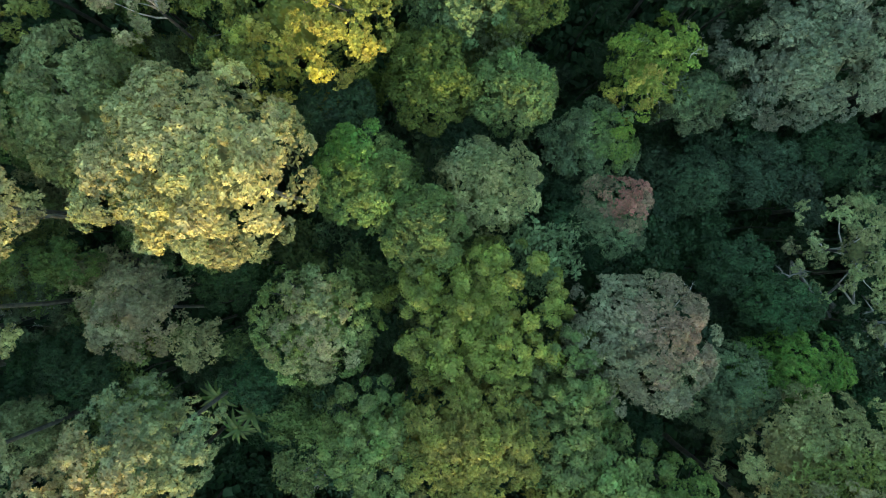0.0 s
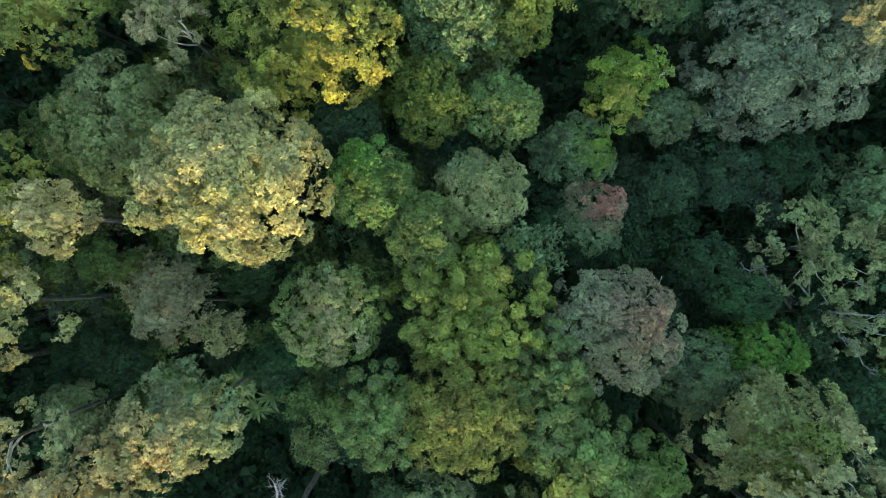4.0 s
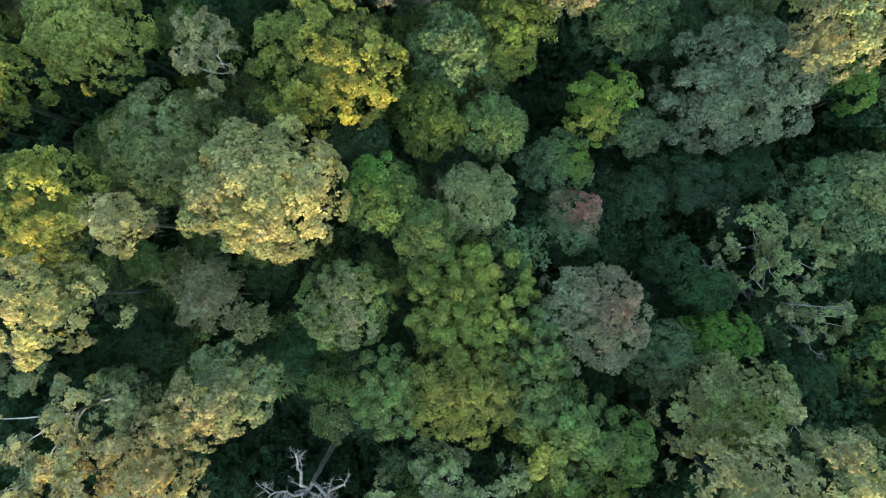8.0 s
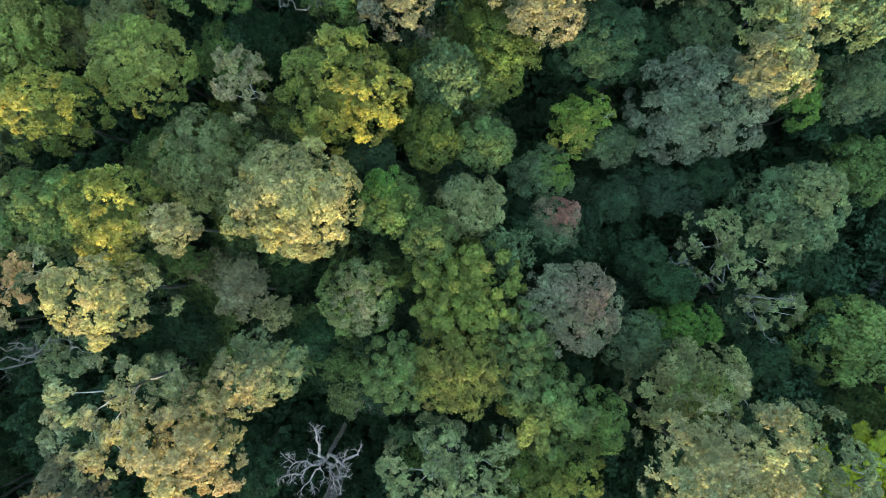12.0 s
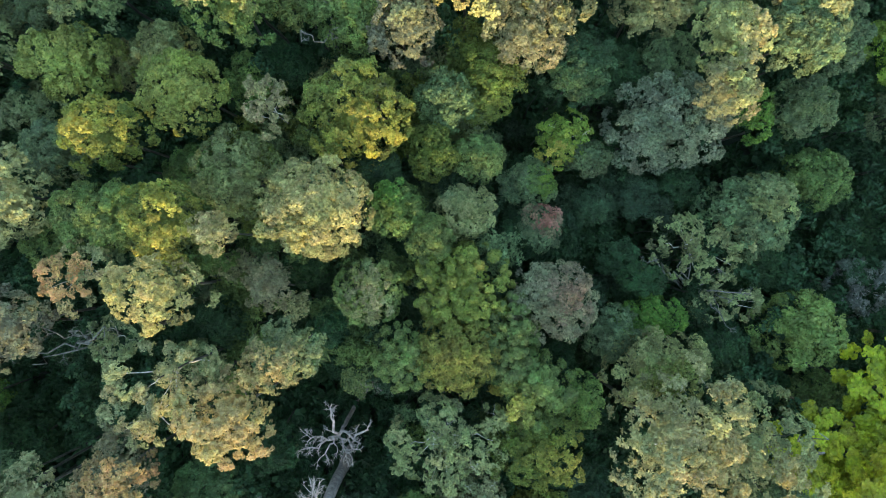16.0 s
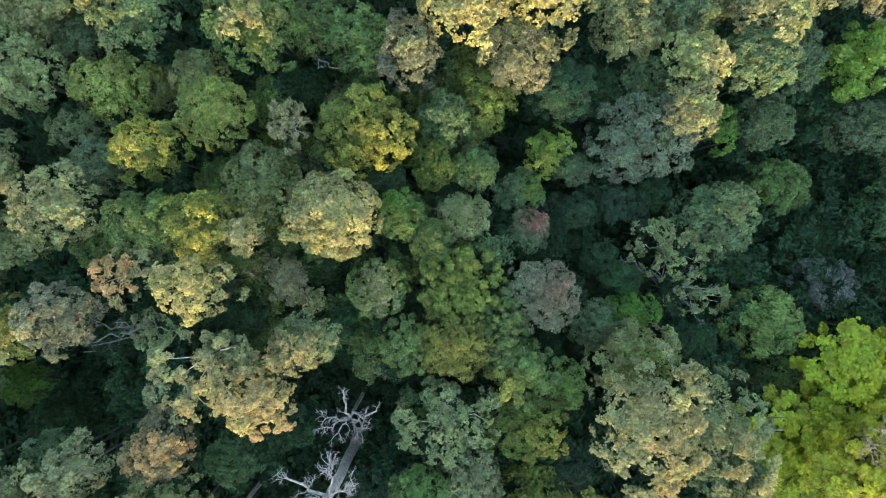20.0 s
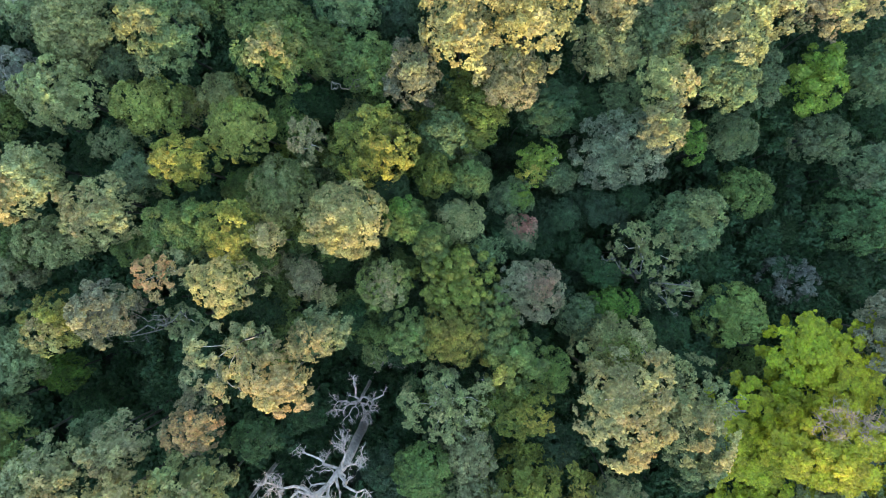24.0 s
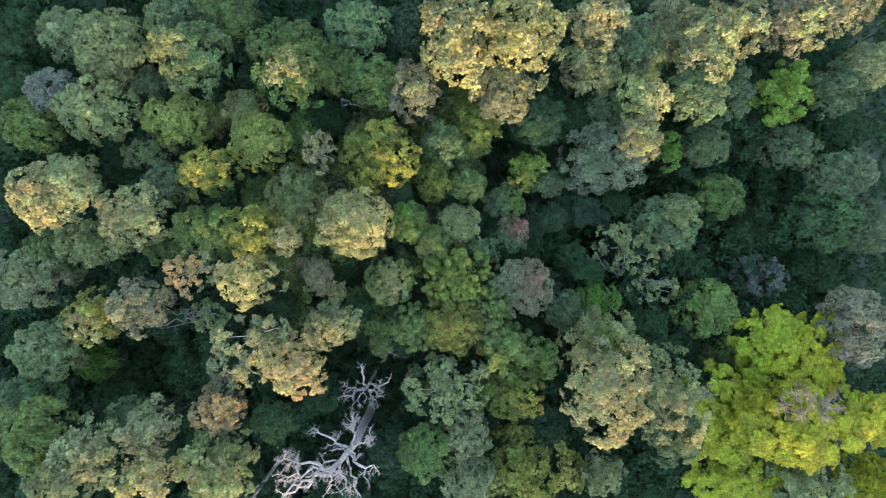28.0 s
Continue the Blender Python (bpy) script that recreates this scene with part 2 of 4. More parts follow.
def clump_arrays(seed, heads, sprigs, per, head_size, grain=0.42, flat=0.6, slim=0.24, spread=(-0.05, 0.95), uneven=0.10, puffs=1, droop=0.5, press=1.0):
    """One leafy bough end, about one unit in radius: a ragged, gently domed patch of leaf heads, gathered into puffs."""
    rng = np.random.default_rng(seed)
    i = np.arange(heads)
    # puffs on the bough, heads on a puff
    n = heads // puffs
    p, k = np.minimum(i // n, puffs - 1), i % n
    pr = np.sqrt((np.arange(puffs) + 0.3) / puffs) * (0.80 if puffs > 1 else 0.0)
    pa = np.arange(puffs) * 2.39996 + rng.uniform(0, 6.28) + rng.normal(0, 0.2, puffs)
    pz = flat * (np.sqrt(1 - pr * pr) - droop * pr ** 3) + rng.normal(0, uneven, puffs)
    wide = rng.uniform(0.85, 1.15, puffs) * 1.02 / math.sqrt(puffs)
    rho = np.sqrt((k + 0.3) / n)
    a = k * 2.39996 + rng.uniform(0, 6.28, puffs)[p] + rng.normal(0, 0.22, heads)
    lx, ly = rho * np.cos(a), rho * np.sin(a)
    bulge = 0.85 * wide[p] if puffs > 1 else flat
    x, y = pr[p] * np.cos(pa[p]) + wide[p] * lx, pr[p] * np.sin(pa[p]) + wide[p] * ly
    round_way = np.arctan2(y, x)
    edge = 1 + 0.20 * np.sin(2 * round_way + rng.uniform(0, 6.28)) + 0.14 * np.sin(3 * round_way + rng.uniform(0, 6.28))
    z = (pz[p] if puffs > 1 else 0.6 * flat) + bulge * (np.sqrt(1 - rho * rho) - 0.6 - 0.4 * rho ** 3) + rng.normal(0, uneven if puffs == 1 else 0.5 * uneven, heads)
    x, y = x * edge, y * edge
    head = np.stack([x, y, z], -1) * min(0.86, 1.08 - 0.9 * head_size)
    axis = unit(np.stack([0.5 * x + 0.35 * lx, 0.5 * y + 0.35 * ly, np.full(heads, 0.9)], -1) + rng.normal(0, 0.24, (heads, 3)))
    size = head_size * rng.uniform(0.70, 1.32, heads)
    # every head is a small dome of sprigs, every sprig a star of leaves
    m = heads * sprigs
    k = np.tile(np.arange(sprigs), heads)
    up = np.clip(1 - (1 + 0.35) * (k + 0.4) / sprigs + rng.normal(0, 0.10, m), -0.6, 1)[:, None]
    turn = k * 2.39996 + np.repeat(rng.uniform(0, 6.28, heads), sprigs) + rng.normal(0, 0.25, m)
    ax = np.repeat(axis, sprigs, 0)
    side = unit(np.cross(ax, np.array([[0.31, 0.93, 0.2]])))
    d = unit(ax * up + (np.cos(turn)[:, None] * side + np.sin(turn)[:, None] * np.cross(ax, side)) * np.sqrt(np.maximum(0.0, 1 - up * up)))
    hs = np.repeat(size, sprigs)
    at = np.repeat(head, sprigs, 0) + d * (hs * (1 - grain) * rng.uniform(0.72, 1.12, m))[:, None] - ax * hs[:, None] * 0.3
    v1, f1 = rosettes(at, unit(d + 0.5 * ax + rng.normal(0, 0.22, (m, 3))), hs * grain * rng.uniform(0.8, 1.25, m), per, rng, spread, slim)
    # twigs from the bough's foot out into every head
    foot = np.array([[0, 0, -0.15]])
    way = head - foot
    cross = unit(np.cross(way, rng.normal(size=(heads, 3)))) * 0.014
    v2 = np.concatenate([foot, np.stack([head - axis * size[:, None] * 0.2 + cross, head - axis * size[:, None] * 0.2 - cross], 1).reshape(-1, 3)])
    q = 1 + 2 * i
    f2 = np.stack([0 * q, q, q + 1], -1)
    v = np.concatenate([v1, v2])
    v[:, 2] *= press
    return v, np.concatenate([f1, f2 + len(v1)])


# boughs in full leaf: heads, sprigs in a head, leaves in a sprig, a head's size, a sprig's share of it, doming, leaf width, opening, unevenness, puffs, droop, flattening
CLUMPS = {}
for kind_name, leaf, rich, plain in (
    ("dome", FINE, (24, 8, 6, 0.25, 0.46, 0.48, 0.32, (-0.05, 0.9), 0.06), (21, 6, 6, 0.28, 0.52, 0.50, 0.33, (-0.05, 0.9), 0.07)),
    ("tuft", FINE, (24, 7, 6, 0.25, 0.47, 0.70, 0.33, (-0.05, 0.9), 0.12, 4), (24, 5, 6, 0.27, 0.54, 0.70, 0.35, (-0.05, 0.9), 0.11, 4)),
    ("rosette", LEAF, (6, 24, 6, 0.58, 0.30, 0.75, 0.30, (-0.05, 0.85), 0.10), (6, 18, 6, 0.58, 0.32, 0.75, 0.32, (-0.05, 0.85), 0.10)),
    ("open", FINE, (18, 8, 6, 0.28, 0.46, 0.70, 0.32, (-0.05, 0.9), 0.10, 3), (18, 6, 6, 0.30, 0.52, 0.70, 0.34, (-0.05, 0.9), 0.10, 3)),
    ("plate", LEAF, (20, 9, 7, 0.34, 0.44, 0.20, 0.38, (0.0, 0.55), 0.06, 1, 0.5, 0.45), (20, 9, 7, 0.34, 0.44, 0.20, 0.38, (0.0, 0.55), 0.06, 1, 0.5, 0.45)),
):
    for level, a in (("rich", rich), ("plain", plain)):
        CLUMPS[kind_name, level] = [mesh_of("foliage_clump", *clump_arrays(11 * q + len(CLUMPS) * 101, *a), leaf) for q in range(9)]


def core_mesh(seed, mat, heads, per, size):
    """The inside of a crown: a full dome of small leaf heads under the outer boughs."""
    rng = np.random.default_rng(seed)
    v0, f0 = ball(7, 14, -0.6)
    v0 = v0 * (0.44 + 0.05 * np.sin(5 * v0[:, :1] + seed) * np.cos(4 * v0[:, 1:2]))
    k = np.arange(heads)
    z = 1 - 1.3 * (k + 0.5) / heads
    a = k * 2.39996 + rng.normal(0, 0.15, heads)
    q = np.sqrt(1 - z * z)
    out = np.stack([q * np.cos(a), q * np.sin(a), z], -1)
    v1, f1 = rosettes(out * rng.uniform(0.60, 0.90, (heads, 1)), unit(out + np.array([0, 0, 0.5]) + rng.normal(0, 0.25, out.shape)), size * rng.uniform(0.7, 1.3, heads), per, rng)
    return mesh_of("crown", np.concatenate([v0, v1]), np.concatenate([halved(f0), f1 + len(v0)]), mat)


CORES = {"rich": [core_mesh(q, FINE, 420, 9, 0.075) for q in range(4)], "plain": [core_mesh(q, FINE, 260, 8, 0.095) for q in range(4)]}


def small_crown(seed, lobes, heads, sprigs, per, size=0.42, slim=0.24):
    """A whole crown of one unit's radius in one piece, for small trees in the shade and for the forest beyond."""
    rng = np.random.default_rng(seed)
    bits = []
    for i in range(lobes):
        rho, a = math.sqrt((i + 0.4) / lobes) * 0.72, i * 2.39996 + rng.normal(0, 0.2)
        v, f = clump_arrays(seed * 50 + i, heads, sprigs, per, size, 0.5, 0.7, slim)
        k = rng.uniform(0.36, 0.56)
        bits.append((v * k + np.array([rho * math.cos(a), rho * math.sin(a), 0.62 * math.sqrt(1 - rho * rho) + rng.normal(0, 0.12) - 0.2]), f))
    return joined(bits)


def tube(points, radii, sides=6):
    """A tapered round limb along the points: verts and quads, closed at its tip by tapering."""
    p = np.asarray(points, float)
    d = unit(np.gradient(p, axis=0))
    ref = np.where(np.abs(d[:, 2:3]) > 0.9, np.array([[1.0, 0, 0]]), np.array([[0, 0, 1.0]]))
    s = unit(np.cross(d, ref))
    u = np.cross(s, d)
    a = np.linspace(0, 2 * math.pi, sides, endpoint=False)
    r = np.asarray(radii, float)[:, None, None]
    v = (p[:, None] + r * (np.cos(a)[None, :, None] * s[:, None] + np.sin(a)[None, :, None] * u[:, None])).reshape(-1, 3)
    i, j = np.meshgrid(np.arange(len(p) - 1), np.arange(sides), indexing="ij")
    k = (j + 1) % sides
    return v, halved(np.stack([i * sides + j, (i + 1) * sides + j, (i + 1) * sides + k, i * sides + k], -1).reshape(-1, 4))


def part(name, data, parent, m=None, label="", colour=None):
    ob = new(name, data)
    ob.parent = parent
    if m is not None:
        ob.matrix_basis = m
    if label:
        ob["label"] = label
    if colour is not None:
        ob.color = (*colour, 1)
    return ob


def bent(a, b, steps, wobble, rng):
    """A crooked way from a to b."""
    t = np.linspace(0, 1, steps)[:, None]
    p = np.asarray(a) * (1 - t) + np.asarray(b) * t
    p[1:-1] += rng.normal(0, wobble, (steps - 2, 3))
    return p


def twig_pieces(rng, start, way, length, radius, depth, out, bend=0.35, fork=3):
    """Bare branching wood, appended to out as tubes."""
    n = 5
    pts, d = [np.asarray(start, float)], unit(np.asarray(way, float))
    for _ in range(n - 1):
        d = unit(d + rng.normal(0, bend * 0.45, 3))
        pts.append(pts[-1] + d * length / (n - 1))
    out.append(tube(pts, np.linspace(radius, radius * 0.5, n), 5 if depth > 1 else 4))
    if depth:
        for q in range(fork):
            at = pts[rng.integers(2, n)]
            w = unit(d + unit(rng.normal(size=3)) * 0.95)
            twig_pieces(rng, at, w, length * rng.uniform(0.5, 0.75), radius * 0.55, depth - 1, out, bend, fork)


TWIGS = []
for q in range(4):
    bits = []
    twig_pieces(np.random.default_rng(40 + q), (0, 0, 0), (0.3, 0.2, 1), 1.3, 0.026, 2, bits, 0.4, 3)
    TWIGS.append(mesh_of("twig", *joined(bits), PALE))

THINGS = [0]


def jitter(rng, c, amount):
    k = 1 + rng.normal(0, amount)
    return tuple(max(0.004, v * k * (1 + rng.normal(0, amount * 0.45))) for v in c)


def tree(x, y, z, rx, ry, kind, tint, label, lobe=1.2, gap=0.0, accent="", side=(0, 0), twigs=0, name="rainforest_tree", limbs=None, group="forest trees", pale=False, patch=0.66, relief=1.0):
    """A standing tree: x, y and height z of its crown's widest ring, its half widths, and how it is leaved."""
    THINGS[0] += 1
    rng = np.random.default_rng(1000 + THINGS[0])
    level = "rich" if abs(x) < 40 and abs(y) < 26 else "plain"
    kind = "tuft" if kind == "dome" and (tint in TUFTED or accent in TUFTED) else kind
    r = (rx + ry) / 2
    ground = slope(x, y)
    lean = rng.normal(0, 0.5, 2)
    base = np.array([x + lean[0], y + lean[1], ground - 0.15])
    root = tagged(new(name), label, "tree", group)
    root.matrix_basis = Matrix.Translation(Vector(base))
    off = np.array([x, y, z]) - base
    h = r * {"dome": 0.85, "tuft": 0.85, "rosette": 0.62, "open": 0.5, "plate": 0.42}[kind]
    base_tint = jitter(rng, TINT[tint], 0.07)
    # trunk
    girth = 0.05 + 0.018 * r + 0.0017 * (z - ground)
    top = off + np.array([0, 0, 0.25 * h])
    way = bent((0, 0, 0), top, 6, 0.22, rng)
    trunk = part("trunk", mesh_of("trunk", *tube(way, girth * np.array([1.5, 1.05, 0.95, 0.85, 0.7, 0.35]), 8), PALE if pale else BARK, True), root)
    # crown: inner mass and leafy clumps on a lumpy dome
    turn = rng.uniform(0, 6.28)
    inner = {"dome": 0.92, "tuft": 0.88, "rosette": 0.80, "open": 0.40, "plate": 0.80}[kind] * min(rx, ry) / r
    crown = part("crown", CORES[level][THINGS[0] % 4], root, Matrix.LocRotScale(Vector(off - np.array([0, 0, (0.6 if kind == "rosette" else 0.34) * h])), Euler((0, 0, turn)), Vector((r * inner, r * inner, h * inner * 1.15))),
                 colour=jitter(rng, base_tint, 0.05))
    inv = crown.matrix_basis.inverted()
    lr = lobe * 1.05 if level == "rich" else max(lobe * 1.05, (0.17 if kind == "plate" else 0.235 if abs(x) < 52 and abs(y) < 30 else 0.27) * r)
    n_top = int(max(6, {"rosette": 1.45, "plate": 2.1}.get(kind, 1.5) * (rx * ry) / (lr * lr)))
    n_rim = int(max(5, 3.6 * r / lr * 0.9))
    ragged = {"dome": 0.35, "rosette": 0.6, "tuft": 0.55}.get(kind, 1.0)
    waves = [(k, rng.uniform(0, 6.28), rng.uniform(0.03, 0.13) * ragged) for k in (2, 3, 4, 6)]
    n_bough = max(3, round(1.05 * r))
    boughs = [(math.sqrt((q + 0.35) / n_bough) * 0.86, turn + q * 2.39996 + rng.normal(0, 0.25), rng.uniform(0.8, 1.2), rng.uniform(-1, 1)) for q in range(n_bough)]
    spread = 1.02 / math.sqrt(n_bough)
    tips = []
    for i in range(n_top + n_rim):
        rim = i >= n_top
        if rim:
            rho, a, up = rng.uniform(0.86, 0.98), turn + 6.283 * (i - n_top + rng.uniform(-0.3, 0.3)) / n_rim, rng.uniform(-0.55, 0.05)
        else:
            rho, a = math.sqrt((i + 0.4) / n_top) * 0.93, turn + i * 2.39996 + rng.normal(0, 0.12)
            q, lift = min((math.hypot(rho * math.cos(a) - d * math.cos(b), rho * math.sin(a) - d * math.sin(b)) / (spread * k), rise) for d, b, k, rise in boughs)
            if q > 0.98 and rng.random() < {"rosette": 0.25, "tuft": 0.35}.get(kind, 0.10):
                continue
            up = 0.74 * math.sqrt(max(0.03, 1 - rho * rho)) + relief * (0.20 if kind == "dome" else 0.36) * min(1, 4.5 / r) * math.sqrt(max(0.0, 1 - q * q)) - 0.10 + lift * {"tuft": 0.20, "open": 0.15, "rosette": 0.08}.get(kind, 0.04) + rng.normal(0, {"rosette": 0.12, "dome": 0.035}.get(kind, 0.06))
        if rng.random() < gap * (0.5 if rim else 1):
            continue
        edge = 1 + sum(amp * math.sin(k * a + ph) for k, ph, amp in waves)
        reach = max(0.25, 1 - 0.42 * lr / r)
        px, py = rx * reach * edge * rho * math.cos(a), ry * reach * edge * rho * math.sin(a)
        size = lr * rng.uniform(0.66, 1.25) * (0.85 if rim else 1)
        where = off + np.array([px, py, h * up - 0.25 * size])
        tilt = Vector((px / rx * 0.8, py / ry * 0.8, 3.0 if kind == "plate" else 0.75 if not rim else 0.35)).normalized()
        q = tilt.to_track_quat("Z", "Y") @ Euler((0, 0, rng.uniform(0, 6.28))).to_quaternion()
        colour = base_tint
        # second tint in a patch; pale golden ones mostly paint a crown's sunlit part
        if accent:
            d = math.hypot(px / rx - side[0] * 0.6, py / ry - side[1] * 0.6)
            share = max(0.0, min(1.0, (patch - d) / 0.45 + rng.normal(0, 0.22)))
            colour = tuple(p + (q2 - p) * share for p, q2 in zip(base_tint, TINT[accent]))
        m = Matrix.LocRotScale(Vector(where), q, Vector((size * rng.uniform(0.88, 1.15), size * rng.uniform(0.88, 1.15), size * rng.uniform(0.85, 1.1))))
        part("foliage_clump", CLUMPS[kind, level][rng.integers(9)], crown, inv @ m, colour=jitter(rng, colour, 0.065))
        tips.append(where)
    # limbs that carry the clumps
    count = limbs if limbs is not None else (6 if kind == "open" else 2 if level == "plain" else 3)
    for q in range(min(count, len(tips))):
        tip = tips[int((q + 0.5) * len(tips) / count)]
        start = way[4] + (way[5] - way[4]) * rng.uniform(0, 0.8) - np.array([0, 0, rng.uniform(0, 0.5) * h])
        p = bent(start, tip, 5, 0.12 * r * 0.3, rng)
        part("limb", mesh_of("limb", *tube(p, girth * np.array([0.5, 0.4, 0.3, 0.2, 0.1]), 5), PALE if kind == "open" or twigs else BARK, True), trunk)
    for q in range(twigs):
        tip = tips[rng.integers(len(tips))] + np.array([0, 0, lr * 0.05])
        e = Euler((rng.uniform(-0.9, 0.9), rng.uniform(-0.9, 0.9), rng.uniform(0, 6.28)))
        part("bare_twig", TWIGS[q % 4], trunk, Matrix.LocRotScale(Vector(tip), e, Vector((1, 1, 1)) * rng.uniform(0.5, 0.95)), "bare pale twig")
    return root


# ---- forest floor ----
gx, gy = np.meshgrid(np.concatenate([[-2500, -600, -250], np.linspace(-130, 130, 66), [250, 600, 2500]]), np.concatenate([[-2500, -900, -420], np.linspace(-240, -98, 24), np.linspace(-90, 90, 46), [250, 600, 2500]]), indexing="ij")
gv = np.stack([gx, gy, np.vectorize(slope)(gx, gy)], -1).reshape(-1, 3)
ni, nj = gx.shape
ii, jj = np.meshgrid(np.arange(ni - 1), np.arange(nj - 1), indexing="ij")
gf = np.stack([ii * nj + jj, (ii + 1) * nj + jj, (ii + 1) * nj + jj + 1, ii * nj + jj + 1], -1).reshape(-1, 4)
tagged(new("ground", mesh_of("ground", gv, gf, SOIL, True)), "leaf-littered forest floor on a hillside, coloured dark for canopy shade", "ground", kind="structure")

# ---- canopy trees ----
# butter patch paints the sunlit boughs over a sage-green base
tree(-13.1, 4.4, 35.5, 6.3, 6.1, "dome", "dusty", "tall rainforest tree with a pale creamy sunlit crown", relief=1.8, lobe=1.15, pale=True, accent="butter", side=(0.15, 0.05), patch=0.9)
tree(-9.9, 15.6, 29.5, 6.9, 6.4, "dome", "leafy", "broad rainforest tree with a rounded yellow-green crown", lobe=1.15, patch=0.8, accent="gold", side=(0.2, -0.6))
tree(-3.9, 26.0, 30.2, 4.7, 4.8, "dome", "brown", "upright tree with a grey-brown rounded crown", lobe=1.3, accent="beige", side=(0.1, 0.1))
tree(-10.7, 28.4, 29.0, 5.0, 4.8, "dome", "green", "rounded green canopy tree beside a grey-brown one")
tree(-23.1, 28.5, 33.0, 6.5, 5.2, "dome", "green", "green canopy tree with creamy sunlit tips", accent="honey", side=(-0.05,-0.1))
tree(3.3, 32.7, 35.9, 6.0, 7.5, "dome", "straw", "very tall tree with a creamy yellow billowing crown", relief=1.8, lobe=1.5)
tree(13.8, 33.6, 34.2, 6.8, 7.7, "dome", "straw", "very tall creamy crowned tree among billowing neighbours", relief=1.8, lobe=1.5)
tree(10.8, 26.2, 28.0, 6.2, 5.5, "dome", "sage", "sage-green canopy tree under taller yellow crowns")
tree(5.8, 21.0, 24.9, 4.1, 6.1, "dome", "olive", "narrow olive-green tree with a smooth drooping crown", lobe=1.2)
tree(1.0, 17.8, 27.2, 4.0, 4.1, "dome", "jade", "blue-green broadleaf tree with dense rosette foliage", lobe=1.2)
tree(-0.9, 11.6, 27.0, 3.6, 3.8, "dome", "olive", "olive-green round tree in the middle canopy", lobe=1.3)
tree(4.9, 11.1, 26.1, 3.5, 3.5, "dome", "green", "mid-green round tree beside an olive one", lobe=1.2)
tree(3.3, 4.5, 25.4, 3.9, 4.0, "dome", "dusty", "dense domed blue-green tree with knobbly foliage", lobe=0.8)
tree(-5.3, 4.7, 28.5, 3.6, 4.2, "dome", "green", "bright green bushy tree with a cleft crown", lobe=0.8, accent="bright", side=(-0.3,0.7))
tree(-1.3, 1.1, 28.5, 3.4, 3.2, "dome", "green", "small green canopy tree with tufted foliage", lobe=0.8)
tree(2.4, -4.7, 26.4, 7.2, 5.8, "rosette", "leafy", "broad green tree with rosettes of large leaves", lobe=0.78)
tree(1.5, -12.8, 27.7, 5.9, 5.3, "dome", "mustard", "olive-green tree with separate round leaf heads", lobe=0.85)
tree(-5.0, -13.0, 28.0, 3.6, 4.6, "rosette", "green", "green tree with layered leaf rosettes", lobe=0.78)
tree(8.2, -10.7, 26.5, 4.3, 6.0, "rosette", "green", "deep green tree with small tufted leaf heads", lobe=0.78)
tree(15.9, 13.8, 22.2, 3.9, 4.0, "dome", "spring", "bright lime-green tree draped with climbing vines", lobe=0.8, accent="gold", side=(-0.7, -0.9), twigs=6)
tree(19.6, 11.5, 22.0, 3.0, 2.5, "dome", "bluesage", "grey-green bushy tree below a lime-green one", lobe=1.0)
tree(12.0, 8.4, 20.8, 3.9, 3.6, "dome", "jade", "green tree flecked with yellow climbing vine", lobe=0.8, accent="spring", side=(0.7, 0.1))
tree(12.9, 2.6, 23.0, 3.4, 3.6, "dome", "bluesage", "small grey-green tree flushed pink on top", lobe=0.8, accent="pink", side=(0.3,0.7), patch=0.85)
tree(13.9, -6.7, 25.6, 6.2, 5.4, "dome", "brown", "domed grey-brown tree with fine reddish new leaves", lobe=0.85, accent="rust", side=(0.45,0.4), twigs=2)
tree(22.5, -11.2, 20.2, 4.5, 4.3, "dome", "bluesage", "dense dark green tree with a rounded crown", lobe=0.8)
tree(28.1, -9.5, 20.0, 5.3, 3.2, "dome", "bright", "vivid green tree with a soft low crown", lobe=0.8)
tree(-8.6, -5.0, 27.2, 4.4, 4.6, "tuft", "fresh", "green tree with a beige flowering top", lobe=0.8, patch=0.85, accent="beige", side=(0.0, -0.1))
tree(-20.0, -4.2, 30.3, 2.8, 3.0, "tuft", "beige", "grey-green tree with sparse mauve-grey foliage", lobe=0.9)
# honey accent colours in the sunlit south-west flank
tree(-17.0, -11.2, 35.0, 4.7, 3.6, "dome", "jade", "broad sage-green tree with a golden sunlit lower flank", lobe=1.15, accent="honey", side=(-0.5,-0.4), patch=0.85)
tree(-29.7, -4.2, 37.0, 5.5, 4.0, "dome", "honey", "wide flat-topped tree with pale yellow foliage", relief=1.8, lobe=1.3, accent="butter", side=(0, 0), patch=0.8)
tree(-29.3, -13.1, 36.5, 6.1, 4.2, "open", "beige", "open-branched tree with scattered creamy leaf heads", lobe=1.1, gap=0.36, accent="honey", side=(0.2,-0.5))
tree(-31.8, -18.0, 36.0, 5.1, 2.6, "open", "beige", "spreading tree with bare forking limbs and leaf heads", lobe=1.0, gap=0.45, accent="honey", side=(0,0))
tree(-22.3, -17.1, 37.0, 4.6, 5.2, "dome", "honey", "billowing tree with pale golden foliage", relief=1.8, lobe=1.3)
tree(-39.4, -10.4, 28.5, 3.7, 2.4, "open", "sage", "thinly leaved tree with pale grey limbs", lobe=0.9, gap=0.3)
tree(-35.1, -24.1, 35.0, 4.3, 4.5, "dome", "brown", "tree with an orange-brown rounded crown", lobe=1.2, accent="orange", side=(0.1,0.0), patch=0.9)
# olive dimmed in its tint for the shade under the golden crown
tree(-29.2, -29.0, 25.8, 4.3, 3.8, "dome", "shady", "low olive tree in the shade of a golden crown", lobe=1.0)
